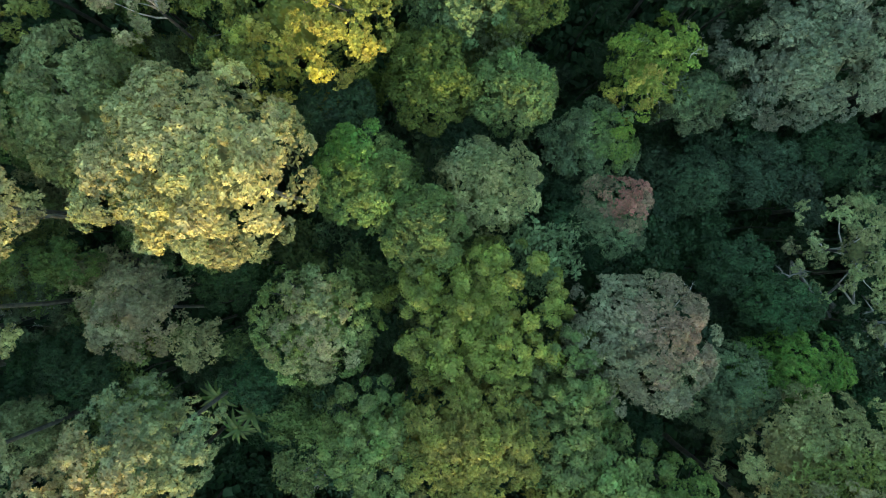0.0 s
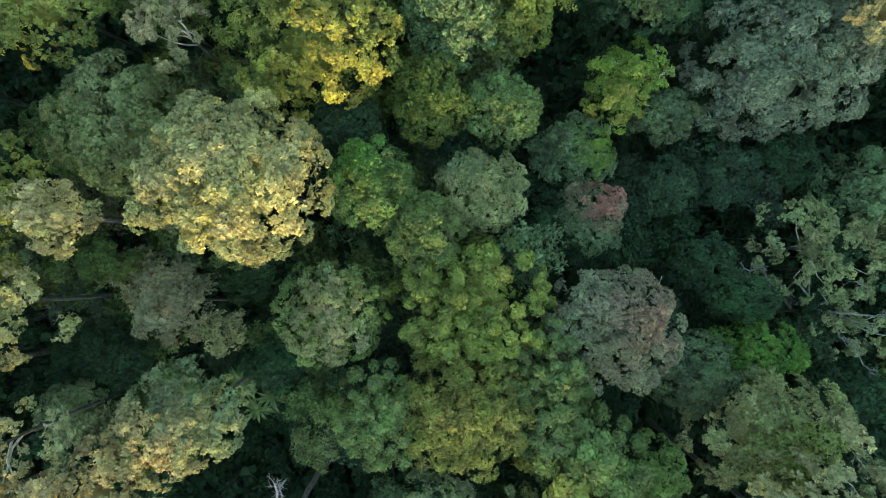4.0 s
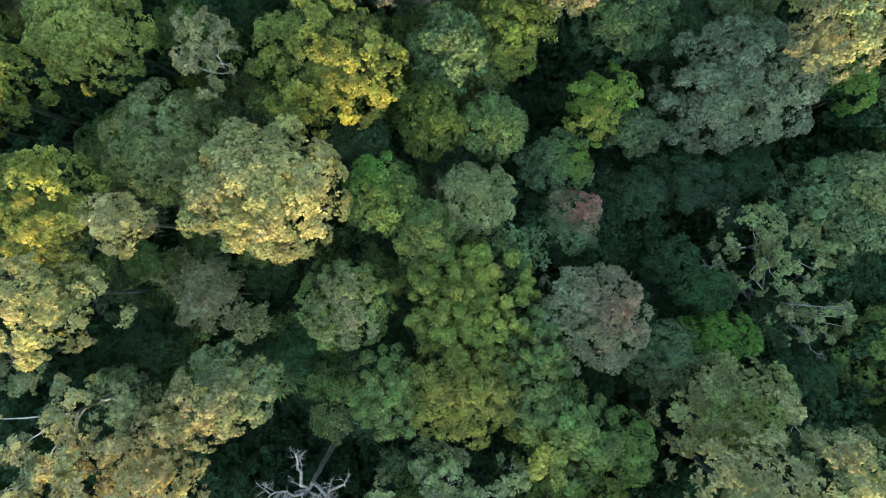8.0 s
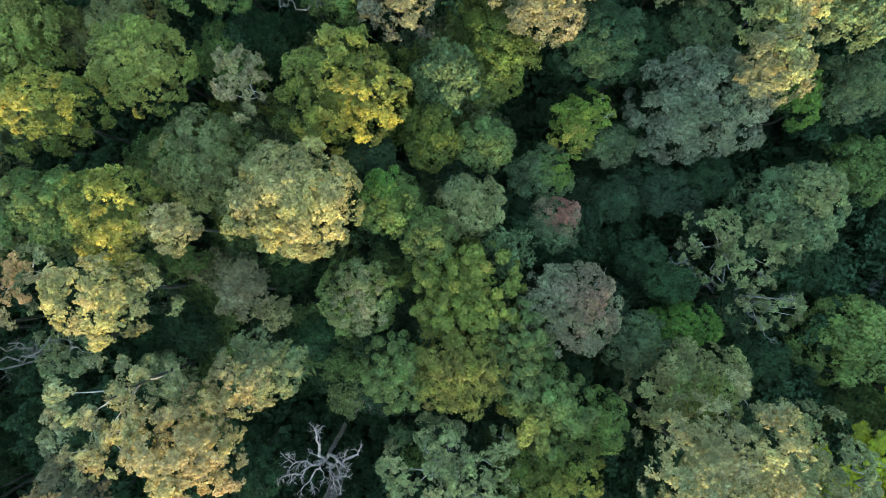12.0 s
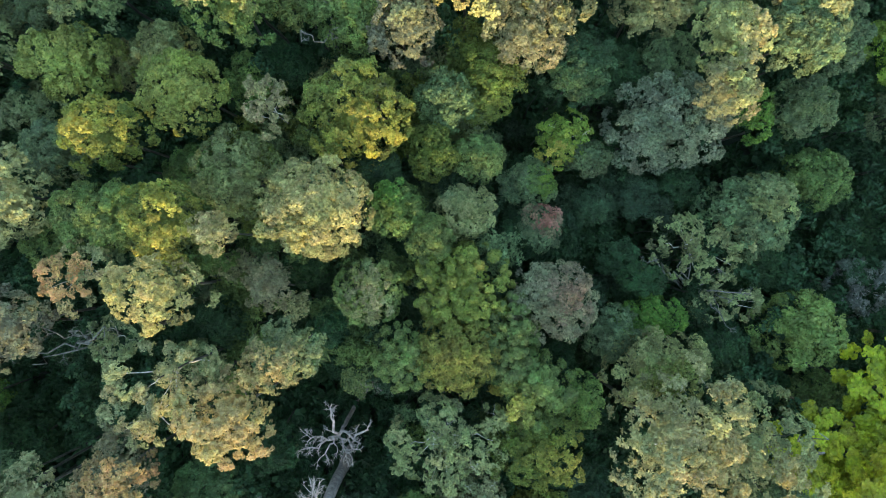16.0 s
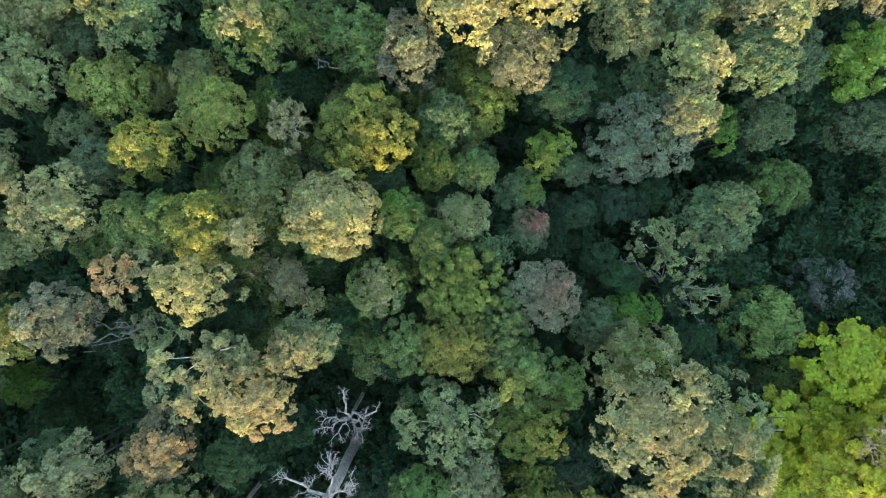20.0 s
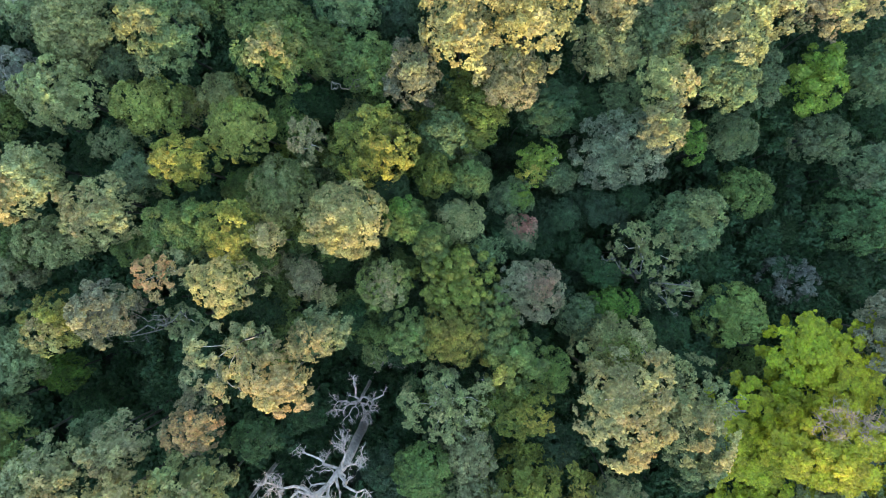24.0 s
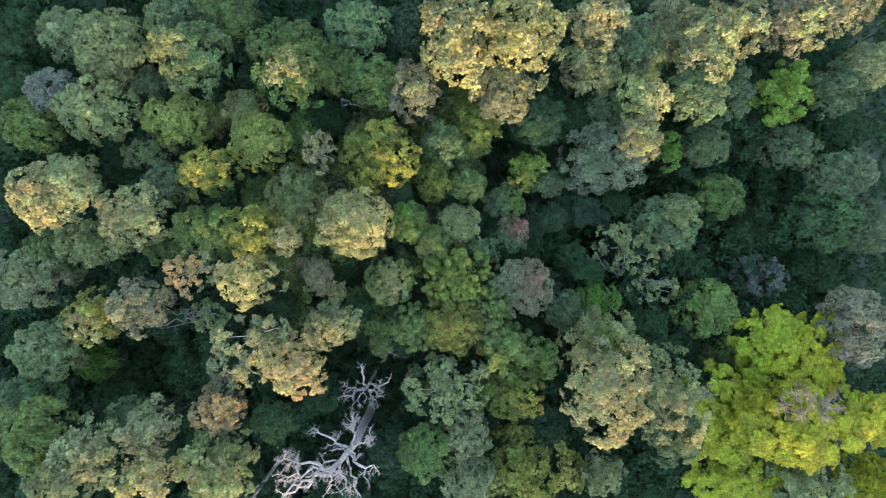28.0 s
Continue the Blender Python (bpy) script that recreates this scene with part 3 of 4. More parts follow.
tree(-35.9, -32.5, 34.5, 6.2, 5.5, "dome", "dusty", "sage-green tree with a golden sunlit lower flank", lobe=1.4, accent="honey", side=(0.4,-0.4))
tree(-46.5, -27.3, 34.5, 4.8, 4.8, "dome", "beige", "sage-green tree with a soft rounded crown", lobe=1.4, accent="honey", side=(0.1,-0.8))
tree(-44.6, -33.2, 38.5, 4.4, 3.9, "dome", "honey", "golden-topped tree with a broad crown", lobe=1.5)
tree(-34.8, -36.3, 37.0, 5.5, 4.2, "dome", "cream", "golden crowned tree at the edge of a clearing", lobe=1.4)
tree(-54.8, -30.4, 36.0, 5.9, 5.3, "dome", "beige", "mauve-green tree with golden sprigs", lobe=1.5, accent="honey", side=(0.3,-0.4))
tree(-66.1, -28.5, 33.0, 7.3, 6.1, "dome", "fresh", "broad olive-green tree with a soft crown", lobe=1.6)
tree(-59.2, -35.0, 37.5, 5.6, 3.6, "dome", "straw", "yellow-green tree with a sunlit crown", lobe=1.4)
tree(-52.3, -27.6, 29.0, 4.4, 4.4, "dome", "bluesage", "bluish green tree in a shaded gap", lobe=1.3)
tree(-54.7, -9.6, 34.5, 4.1, 5.0, "dome", "mustard", "brown-olive tree with golden drooping foliage", lobe=1.2, accent="honey", side=(0,-0.3))
tree(-46.6, -8.0, 36.5, 4.6, 4.9, "dome", "brown", "sage tree with pale yellow leaf heads", lobe=1.2, accent="honey", side=(0.1, -0.5))
tree(-39.1, -2.4, 35.5, 3.9, 3.7, "open", "sage", "tree with orange-tipped foliage on pale limbs", lobe=1.0, gap=0.1, accent="orange", side=(-0.3,0.0), patch=0.95)
tree(-28.7, 3.0, 37.5, 4.0, 4.8, "dome", "olive", "yellow-green tree with a ragged sunlit crown", lobe=1.2, accent="gold", side=(0.5,-0.3), patch=0.95)
tree(-23.8, 2.0, 37.5, 2.5, 2.4, "dome", "honey", "small creamy-topped tree between larger crowns", lobe=0.9)
tree(-36.5, 3.8, 34.0, 6.4, 4.2, "dome", "green", "broad green tree with pointed leafy sprays", lobe=1.2)
tree(-48.3, 6.2, 34.0, 6.3, 5.6, "dome", "dusty", "sage-green tree with pale sunlit sprays", lobe=1.3, accent="honey", side=(-0.4, 0.1))
tree(-36.5, 12.9, 34.3, 4.6, 4.2, "dome", "leafy", "olive tree with a golden sunlit cap", patch=0.8, lobe=1.2, accent="gold", side=(0.1, 0.3))
tree(-44.5, 11.8, 30.0, 4.3, 3.9, "dome", "bluesage", "blue-green tree with feathery foliage", lobe=1.1)
tree(-58.8, 9.6, 38.0, 6.0, 5.7, "dome", "sage", "tall tree with a pale golden-brown crown", lobe=1.5, patch=1.0, accent="honey", side=(-0.35, -0.3))
tree(-43.4, 22.6, 28.2, 7.2, 4.5, "dome", "moss", "rounded light green tree with an even crown", lobe=1.2)
tree(-29.1, 18.2, 31.8, 5.5, 5.0, "dome", "moss", "round green tree with an umbrella-like crown", lobe=1.2)
tree(-23.8, 9.0, 29.0, 5.5, 5.7, "dome", "dusty", "rounded mid-green tree with a smooth crown", lobe=1.2)
tree(-19.3, 16.3, 32.0, 2.3, 3.7, "open", "lichen", "slender grey tree with sparse mauve foliage", lobe=0.9, gap=0.12)
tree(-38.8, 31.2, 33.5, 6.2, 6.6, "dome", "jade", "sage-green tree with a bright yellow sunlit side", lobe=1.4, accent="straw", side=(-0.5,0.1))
tree(-53.1, 33.9, 29.5, 7.4, 7.2, "dome", "dusty", "broad green tree with a soft layered crown", lobe=1.5)
tree(-55.2, 23.6, 32.0, 6.6, 5.5, "dome", "dusty", "broad olive-green tree in a dense canopy", lobe=1.4)
tree(-62.1, 37.4, 28.0, 5.1, 4.9, "dome", "sage", "sage-green tree with bare twig tips", lobe=1.3, twigs=5)
tree(-24.7, 33.6, 29.0, 7.7, 5.5, "dome", "green", "dark green spreading tree with a flat crown", lobe=1.4)
tree(-35.0, 39.6, 29.0, 6.3, 5.0, "dome", "green", "green canopy tree with a smooth crown", lobe=1.4)
tree(-13.4, 37.7, 29.0, 6.1, 5.0, "dome", "bluesage", "bluish green tree with pale twisting limbs", lobe=1.3, twigs=7)
tree(-43.5, 38.7, 30.0, 5.4, 3.9, "dome", "bluesage", "soft blue-green tree in a hazy canopy", lobe=1.3)
tree(26.8, 37.5, 29.8, 5.0, 4.7, "dome", "beige", "golden crowned tree with dense foliage", lobe=1.4, accent="honey", side=(0,0))
tree(26.7, 31.5, 25.8, 5.8, 5.6, "dome", "sage", "sage-green tree beside taller golden crowns", lobe=1.3)
tree(44.7, 33.6, 29.5, 5.7, 7.2, "dome", "sage", "tall tree with a sage crown and golden sunlit flank", lobe=1.4, accent="cream", side=(0.6,0.0))
tree(43.9, 25.4, 27.7, 5.3, 4.8, "dome", "bluesage", "blue-sage tree with a dense rounded crown", lobe=1.3)
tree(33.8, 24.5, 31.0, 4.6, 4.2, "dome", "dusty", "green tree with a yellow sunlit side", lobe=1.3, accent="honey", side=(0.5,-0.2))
tree(29.3, 15.8, 22.5, 9.1, 6.7, "dome", "slate", "massive grey-green tree with a wide domed crown", lobe=1.5)
tree(32.8, 17.6, 32.0, 3.8, 3.9, "dome", "beige", "pale brown tree with a sunlit creamy top", lobe=1.2, accent="cream", side=(0.1,-0.1))
tree(41.2, 16.9, 22.0, 2.0, 4.3, "dome", "bright", "narrow bright green tree between grey crowns", lobe=0.9)
tree(53.4, 37.9, 25.6, 2.7, 5.5, "dome", "beige", "golden crowned tree with a narrow top", lobe=1.3)
tree(62.1, 38.7, 25.2, 7.4, 5.9, "dome", "brown", "tall tree with a pale golden-brown billowing crown", lobe=1.5, accent="cream", side=(0,-0.6))
tree(72.8, 41.6, 22.8, 5.5, 4.6, "dome", "beige", "pale golden crowned tree with soft foliage", lobe=1.4)
tree(78.7, 32.4, 18.8, 4.8, 5.0, "dome", "sage", "sage tree with pale twiggy top", lobe=1.2, twigs=8)
tree(74.1, 28.4, 17.5, 5.4, 5.6, "dome", "bluesage", "shaded grey-green tree below golden crowns", lobe=1.2)
tree(64.6, 28.0, 18.0, 5.4, 6.9, "rosette", "spring", "yellow-green tree with a loose leafy crown", lobe=1.0, gap=0.15)
tree(48.6, 18.3, 20.2, 5.1, 4.1, "dome", "bluesage", "blue-green tree with knobbly rosette foliage", lobe=1.1)
tree(66.3, 18.4, 15.8, 5.8, 4.5, "dome", "bluesage", "blue-green tree with a round knobbly crown", lobe=1.1)
tree(75.8, 12.8, 16.2, 6.7, 5.4, "dome", "bluesage", "pale grey-green tree in a hazy canopy", lobe=1.2)
tree(41.3, 4.2, 20.0, 6.9, 6.2, "dome", "jade", "green tree with a tall soft crown", lobe=1.2, accent="dusty", side=(0.4, 0.3))
tree(33.8, -0.3, 20.8, 6.9, 4.7, "open", "dusty", "sage-green tree with leaf heads on pale limbs", lobe=0.8, gap=0.34)
tree(39.5, -7.3, 17.2, 5.4, 3.4, "open", "dusty", "leaning tree with small leaf heads on bare limbs", lobe=0.9, gap=0.45)
tree(49.9, -11.7, 16.8, 6.6, 6.4, "dome", "fresh", "green tree with a loose rounded crown", lobe=0.8)
tree(62.8, -6.4, 11.2, 5.4, 4.4, "open", "mauve", "leafless-looking purple-grey twiggy tree", lobe=1.0, twigs=24, gap=0.2)
# green taken down in the tint itself to hold this crown's shade
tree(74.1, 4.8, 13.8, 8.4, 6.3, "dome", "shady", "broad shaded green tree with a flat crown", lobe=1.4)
tree(82.1, 3.2, 13.3, 6.3, 5.8, "dome", "bluesage", "grey-green tree with pale bare limbs", lobe=1.2, twigs=6)
# yellow accents on the lime boughs paint their sunlit rims
tree(62.5, -20.5, 21.8, 10.6, 10.1, "plate", "lime", "enormous lime-green tree with layered flat boughs", lobe=1.3, gap=0.05, accent="yellow", side=(0.9,-0.2), patch=1.0)
tree(50.9, -30.7, 22.6, 9.8, 9.1, "plate", "lime", "vivid lime-green spreading bough tree", lobe=1.3, gap=0.05)
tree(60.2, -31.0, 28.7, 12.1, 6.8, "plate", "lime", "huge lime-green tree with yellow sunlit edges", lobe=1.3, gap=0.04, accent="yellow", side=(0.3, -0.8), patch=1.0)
tree(53.1, -43.0, 19.8, 9.6, 4.8, "plate", "lime", "lime-green spreading tree with flat boughs", lobe=1.3, gap=0.05)
tree(72.4, -30.0, 26.4, 5.6, 5.6, "plate", "lime", "lime-green tree with bright yellow sunlit edges", lobe=1.2, gap=0.04, accent="yellow", side=(0,-0.3), patch=1.0)
tree(72.1, -14.6, 24.0, 6.1, 8.1, "dome", "brown", "brownish tree with many bare pale twigs", lobe=1.2, twigs=26)
tree(65.3, -42.4, 21.9, 8.2, 5.4, "dome", "sage", "sage tree with pale sunlit tips", lobe=1.3, accent="cream", side=(0,0.4))
tree(78.0, -43.8, 18.9, 6.0, 6.0, "dome", "lime", "yellow-green tree with bright leaf tips", lobe=1.2)
tree(27.3, -15.6, 24.0, 7.5, 5.5, "dome", "dusty", "broad sage-green tree with a loose crown", lobe=1.3, accent="olive", side=(0.1,-0.4))
tree(26.2, -22.1, 33.8, 7.4, 10.1, "dome", "sage", "large sage tree with golden sunlit tufts", relief=1.8, lobe=1.5, patch=0.8, accent="honey", side=(0.25, -0.4), twigs=6)
tree(36.8, -25.1, 30.1, 5.6, 9.7, "dome", "sage", "tall sage-green tree with pale tufts", lobe=1.5, accent="honey", side=(0.2,-0.5))
tree(39.6, -32.2, 27.0, 5.1, 5.4, "dome", "bluesage", "grey-green tree with creamy tufts", lobe=1.2, accent="cream", side=(-0.1,-0.5))
tree(18.1, -19.4, 24.0, 2.7, 3.9, "dome", "fresh", "upright green tree with a rounded crown", lobe=1.0)
tree(11.5, -17.9, 25.9, 5.6, 5.6, "rosette", "green", "mid-green tree with a loose leafy crown", lobe=1.1, accent="gold", side=(-0.7, -0.3))
tree(11.9, -24.8, 25.8, 6.5, 4.7, "dome", "olive", "olive-green tree with yellowing edges", lobe=1.1, accent="gold", side=(0.7,-0.2))
tree(0.7, -23.7, 27.4, 7.1, 5.8, "open", "sage", "grey-green tree with many bare pale twigs", lobe=1.1, twigs=18, gap=0.15)
tree(3.9, -31.5, 27.3, 4.9, 4.9, "dome", "sage", "soft grey-green tree with thin foliage", lobe=1.1, twigs=5)
tree(-2.9, -34.0, 28.0, 5.5, 5.1, "dome", "green", "green tree with an open rounded crown", lobe=1.2)
tree(14.4, -38.4, 23.3, 10.6, 6.5, "dome", "leafy", "broad olive-green tree flecked with yellow", lobe=1.3, accent="gold", side=(0.5,-0.1))
tree(4.3, -39.2, 27.2, 5.6, 4.7, "dome", "sage", "grey-green tree with drooping foliage", lobe=1.2)
tree(27.4, -39.0, 25.0, 4.1, 3.9, "dome", "sage", "green tree with golden tips", lobe=1.0, accent="cream", side=(0.2,-0.2))
# gap and hollow trees: their shade is darkened into the deep and blue tints
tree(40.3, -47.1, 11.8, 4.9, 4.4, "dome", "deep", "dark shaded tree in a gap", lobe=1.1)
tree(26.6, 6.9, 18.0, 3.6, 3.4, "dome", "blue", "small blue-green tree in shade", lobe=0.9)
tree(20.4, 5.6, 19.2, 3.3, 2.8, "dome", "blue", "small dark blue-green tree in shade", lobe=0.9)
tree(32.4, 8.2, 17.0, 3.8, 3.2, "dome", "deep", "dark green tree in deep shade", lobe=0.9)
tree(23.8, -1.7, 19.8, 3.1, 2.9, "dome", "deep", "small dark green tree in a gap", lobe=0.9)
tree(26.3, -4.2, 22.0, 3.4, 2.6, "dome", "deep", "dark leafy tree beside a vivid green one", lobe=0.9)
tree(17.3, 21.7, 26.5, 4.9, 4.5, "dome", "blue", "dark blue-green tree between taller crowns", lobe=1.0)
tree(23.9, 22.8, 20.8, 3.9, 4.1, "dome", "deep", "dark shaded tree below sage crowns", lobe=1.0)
tree(29.9, 24.6, 21.2, 4.2, 4.2, "dome", "bluesage", "grey-green tree with small hanging clumps", lobe=1.0)
tree(-69.2, -3.4, 27.0, 7.4, 6.0, "dome", "sage", "grey-green tree with pale bare twigs", lobe=1.2, twigs=10)
tree(-67.1, -15.9, 27.0, 6.5, 5.6, "dome", "sage", "soft grey-green tree with a domed crown", lobe=1.2)
tree(-66.6, -20.7, 14.0, 4.9, 3.7, "dome", "bright", "low vivid dark green tree in shade", lobe=1.1)
tree(-68.0, 22.8, 28.0, 6.4, 5.5, "dome", "green", "green rounded tree in a dense canopy", lobe=1.3)
tree(-62.6, 27.2, 31.0, 4.9, 3.9, "dome", "mauve", "mauve-grey tree with bare twigs", lobe=1.1, twigs=14)
tree(-69.7, 29.0, 28.0, 4.2, 4.2, "dome", "deep", "shaded green tree with soft foliage", lobe=1.2)
tree(-70.0, 37.5, 28.0, 4.8, 4.8, "dome", "deep", "shaded green tree in a dim canopy", lobe=1.2)
tree(-72.0, -24.1, 25.0, 6.8, 4.6, "dome", "bluesage", "dim grey-green tree in a hollow", lobe=1.2)
tree(-58.3, 2.2, 29.0, 6.6, 4.4, "dome", "sage", "sage-green tree in a dense canopy", lobe=1.2)
tree(-60.3, 13.5, 30.0, 4.3, 4.1, "dome", "dusty", "sage tree behind a golden-brown one", lobe=1.2)
tree(-56.2, 16.6, 20.0, 4.7, 4.1, "dome", "deep", "dark tree in a shaded gap", lobe=1.1)
tree(-65.3, 1.4, 27.0, 5.6, 4.0, "dome", "green", "soft green tree in shade", lobe=1.2)
tree(-48.9, 28.9, 27.0, 4.0, 3.3, "dome", "bluesage", "blue-green tree between round crowns", lobe=1.1)
# further hollow and gap trees, most with shade put into the tint
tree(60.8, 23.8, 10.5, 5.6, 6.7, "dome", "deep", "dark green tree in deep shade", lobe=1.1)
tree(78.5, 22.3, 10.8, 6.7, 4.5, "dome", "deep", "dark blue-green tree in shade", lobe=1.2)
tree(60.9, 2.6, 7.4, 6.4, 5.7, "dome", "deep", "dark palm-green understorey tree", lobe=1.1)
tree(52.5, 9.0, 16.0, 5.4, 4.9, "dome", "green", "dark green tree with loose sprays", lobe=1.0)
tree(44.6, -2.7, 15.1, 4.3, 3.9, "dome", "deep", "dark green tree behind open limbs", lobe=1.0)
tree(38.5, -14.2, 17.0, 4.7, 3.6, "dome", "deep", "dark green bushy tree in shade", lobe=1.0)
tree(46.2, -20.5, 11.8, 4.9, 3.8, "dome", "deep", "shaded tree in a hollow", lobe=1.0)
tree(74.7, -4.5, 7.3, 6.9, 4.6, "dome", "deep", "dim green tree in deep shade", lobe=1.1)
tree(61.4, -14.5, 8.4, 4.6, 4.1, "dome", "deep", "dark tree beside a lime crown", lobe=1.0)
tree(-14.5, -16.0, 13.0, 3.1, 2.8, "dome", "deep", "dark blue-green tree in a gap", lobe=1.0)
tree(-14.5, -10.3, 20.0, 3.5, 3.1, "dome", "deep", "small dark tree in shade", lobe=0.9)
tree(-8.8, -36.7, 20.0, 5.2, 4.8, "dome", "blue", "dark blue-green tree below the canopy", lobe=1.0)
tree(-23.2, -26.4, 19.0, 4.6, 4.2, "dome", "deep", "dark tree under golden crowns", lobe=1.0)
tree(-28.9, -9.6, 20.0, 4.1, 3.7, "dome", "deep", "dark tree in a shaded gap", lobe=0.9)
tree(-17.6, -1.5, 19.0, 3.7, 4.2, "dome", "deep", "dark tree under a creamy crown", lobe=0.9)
tree(-30.4, 9.7, 24.0, 4.1, 4.6, "dome", "green", "green tree between round crowns", lobe=1.0)
tree(-19.7, 23.8, 22.0, 4.0, 3.6, "dome", "deep", "dark tree between crowns", lobe=1.0)
tree(-5.2, 37.5, 25.0, 4.1, 6.8, "dome", "blue", "blue-green tree in a shaded gap", lobe=1.0)
tree(-17.3, 30.7, 29.0, 4.8, 4.8, "dome", "green", "green tree with pale twisting limbs", lobe=1.1)
tree(-7.4, 9.5, 27.0, 3.5, 2.9, "dome", "deep", "dark green tree below a yellow-green one", lobe=0.9)
tree(10.5, 4.2, 19.0, 2.7, 3.1, "dome", "deep", "dark tree between domed crowns", lobe=0.8)
tree(17.8, -33.4, 18.7, 5.3, 5.6, "dome", "blue", "dark grey-green tree with thin foliage", lobe=1.0)
tree(35.3, 34.4, 23.7, 5.8, 6.9, "dome", "bluesage", "blue-green tree behind golden crowns", lobe=1.2)
tree(41.3, 38.2, 23.7, 5.8, 5.3, "dome", "sage", "sage-green tree in a dense canopy", lobe=1.3)
tree(53.0, 28.2, 19.8, 4.8, 6.0, "dome", "bluesage", "grey-green tree behind a golden flank", lobe=1.1)
tree(-35.9, -1.1, 26.0, 5.6, 3.4, "dome", "bluesage", "sage tree beside a flat yellow crown", lobe=1.0)
tree(-53.7, -14.5, 11.0, 4.5, 3.3, "dome", "deep", "dark understorey tree in a clearing", lobe=1.0)
tree(-51.4, -21.7, 9.0, 5.2, 4.1, "dome", "deep", "dim understorey tree in a clearing", lobe=1.0)
tree(-61.8, -27.8, 11.0, 5.6, 4.0, "dome", "deep", "dim understorey tree in deep shade", lobe=1.0)
tree(55.4, -22.8, 12.3, 5.9, 4.6, "dome", "green", "shaded green tree beside a lime-green crown", lobe=1.1)
tree(43.5, -20.7, 13.3, 5.1, 3.8, "dome", "blue", "dim blue-green tree in a hollow between crowns", lobe=1.0)
tree(-46.0, 1.0, 27.0, 4.5, 3.3, "dome", "green", "soft green tree between sage crowns", lobe=1.1)
tree(-34.0, -4.8, 19.0, 2.9, 2.7, "open", "bluesage", "twiggy grey-green tree in a shaded hollow", lobe=0.9, twigs=8, gap=0.15)
tree(-33.1, -10.0, 18.0, 3.9, 2.9, "dome", "deep", "dark green tree beside a grey-leaved one", lobe=1.0)
tree(-31.8, -14.1, 23.0, 3.1, 3.0, "dome", "sage", "sage-green tree below a broad golden crown", lobe=1.0)
tree(-20.6, -9.9, 15.0, 3.3, 2.8, "dome", "deep", "dark tree behind a group of palms", lobe=1.0)
tree(-29.6, -1.2, 24.0, 4.1, 1.8, "dome", "green", "olive-green tree below a creamy crown", lobe=1.0)
tree(-33.2, 24.5, 27.0, 4.5, 3.7, "dome", "dusty", "soft sage-green tree behind a round one", lobe=1.2)
tree(-23.8, 20.9, 25.0, 3.5, 3.8, "dome", "green", "small green tree beside an umbrella-like crown", lobe=1.1)
tree(-49.5, 17.5, 25.0, 5.9, 3.3, "dome", "sage", "grey-green tree below a rounded crown", lobe=1.2)
tree(-38.9, 23.4, 25.0, 3.2, 3.7, "dome", "dusty", "small sage-green tree between two round crowns", lobe=1.1)
tree(-7.5, 8.0, 22.0, 3.3, 3.0, "dome", "deep", "dark tree in the shade of a creamy crown", lobe=1.0)

# ---- dead trees and palms ----
def dead_tree(path, radii, limb_ends, seed, label, twig=1.6, wood=None, stout=1.0):
    """A bare snag: a trunk along path, and limbs from (share of the trunk, end) that break up into twigs."""
    rng = np.random.default_rng(seed)
    wood = wood or DEAD
    base = np.array(path[0])
    root = tagged(new("dead_tree"), label, "dead tree", "dead trees")
    root.matrix_basis = Matrix.Translation(Vector(base))
    p = np.array(path) - base
    t = np.linspace(0, len(p) - 1, 4 * len(p))
    way = np.stack([np.interp(t, np.arange(len(p)), p[:, k]) for k in range(3)], -1)
    way[1:-1] += rng.normal(0, 0.05, way[1:-1].shape)
    trunk = part("trunk", mesh_of("trunk", *tube(way, np.interp(t, np.arange(len(p)), radii), 9), wood, True), root)
    for share, end, bushy in limb_ends:
        start = np.array([np.interp(share * (len(p) - 1), np.arange(len(p)), p[:, k]) for k in range(3)])
        w = bent(start, np.array(end) - base, 7, (0.055 if stout == 1 else 0.10) * np.linalg.norm(np.array(end) - base - start), rng)
        r0 = stout * (0.045 + 0.030 * np.linalg.norm(w[-1] - w[0]))
        limb = part("limb", mesh_of("limb", *tube(w, np.linspace(r0, r0 * 0.4, 7), 7), wood, True), trunk)
        for q in range(bushy):
            bits = []
            at = w[rng.integers(2 if bushy < 9 else 4, 7)]
            twig_pieces(rng, at, unit(w[-1] - w[0]) * 0.7 + unit(rng.normal(size=3)) * 0.95, twig * rng.uniform(0.6, 1.2), min(r0 * 0.42, 0.075), 2, bits, 0.6, 4)
            part("twig", mesh_of("twig", *joined(bits), wood, True), limb)
    return root


dead_tree([(-14.6, -32.2, -0.3), (-14.7, -32.3, 14), (-15.0, -32.6, 26), (-15.6, -33.0, 30), (-17.6, -34.7, 33)], [0.92, 0.80, 0.68, 0.52, 0.30],
          [(0.74, (-18.7, -32.4, 31), 1), (0.88, (-21.1, -33.8, 33), 2), (0.70, (-20.7, -28.6, 32.2), 7), (0.70, (-14.4, -28.3, 31.5), 10), (0.72, (-11.8, -29.9, 32), 9),
           (0.98, (-21.8, -35.3, 35), 5), (0.98, (-24.7, -31.9, 36), 15), (0.98, (-23.9, -34.6, 36.5), 13), (0.90, (-25.9, -39.3, 33), 1), (0.92, (-16.3, -34.3, 36), 9),
           (0.76, (-11.5, -34.3, 35.5), 5), (0.80, (-13.1, -38.1, 35.5), 6), (0.98, (-18.0, -36.9, 36.5), 7), (0.90, (-14.5, -37.2, 36.5), 6), (0.74, (-12.4, -37.6, 31), 2), (0.98, (-24.8, -37.0, 37), 8)],
          5, "tall bleached dead tree with many forking bare limbs", 1.45)
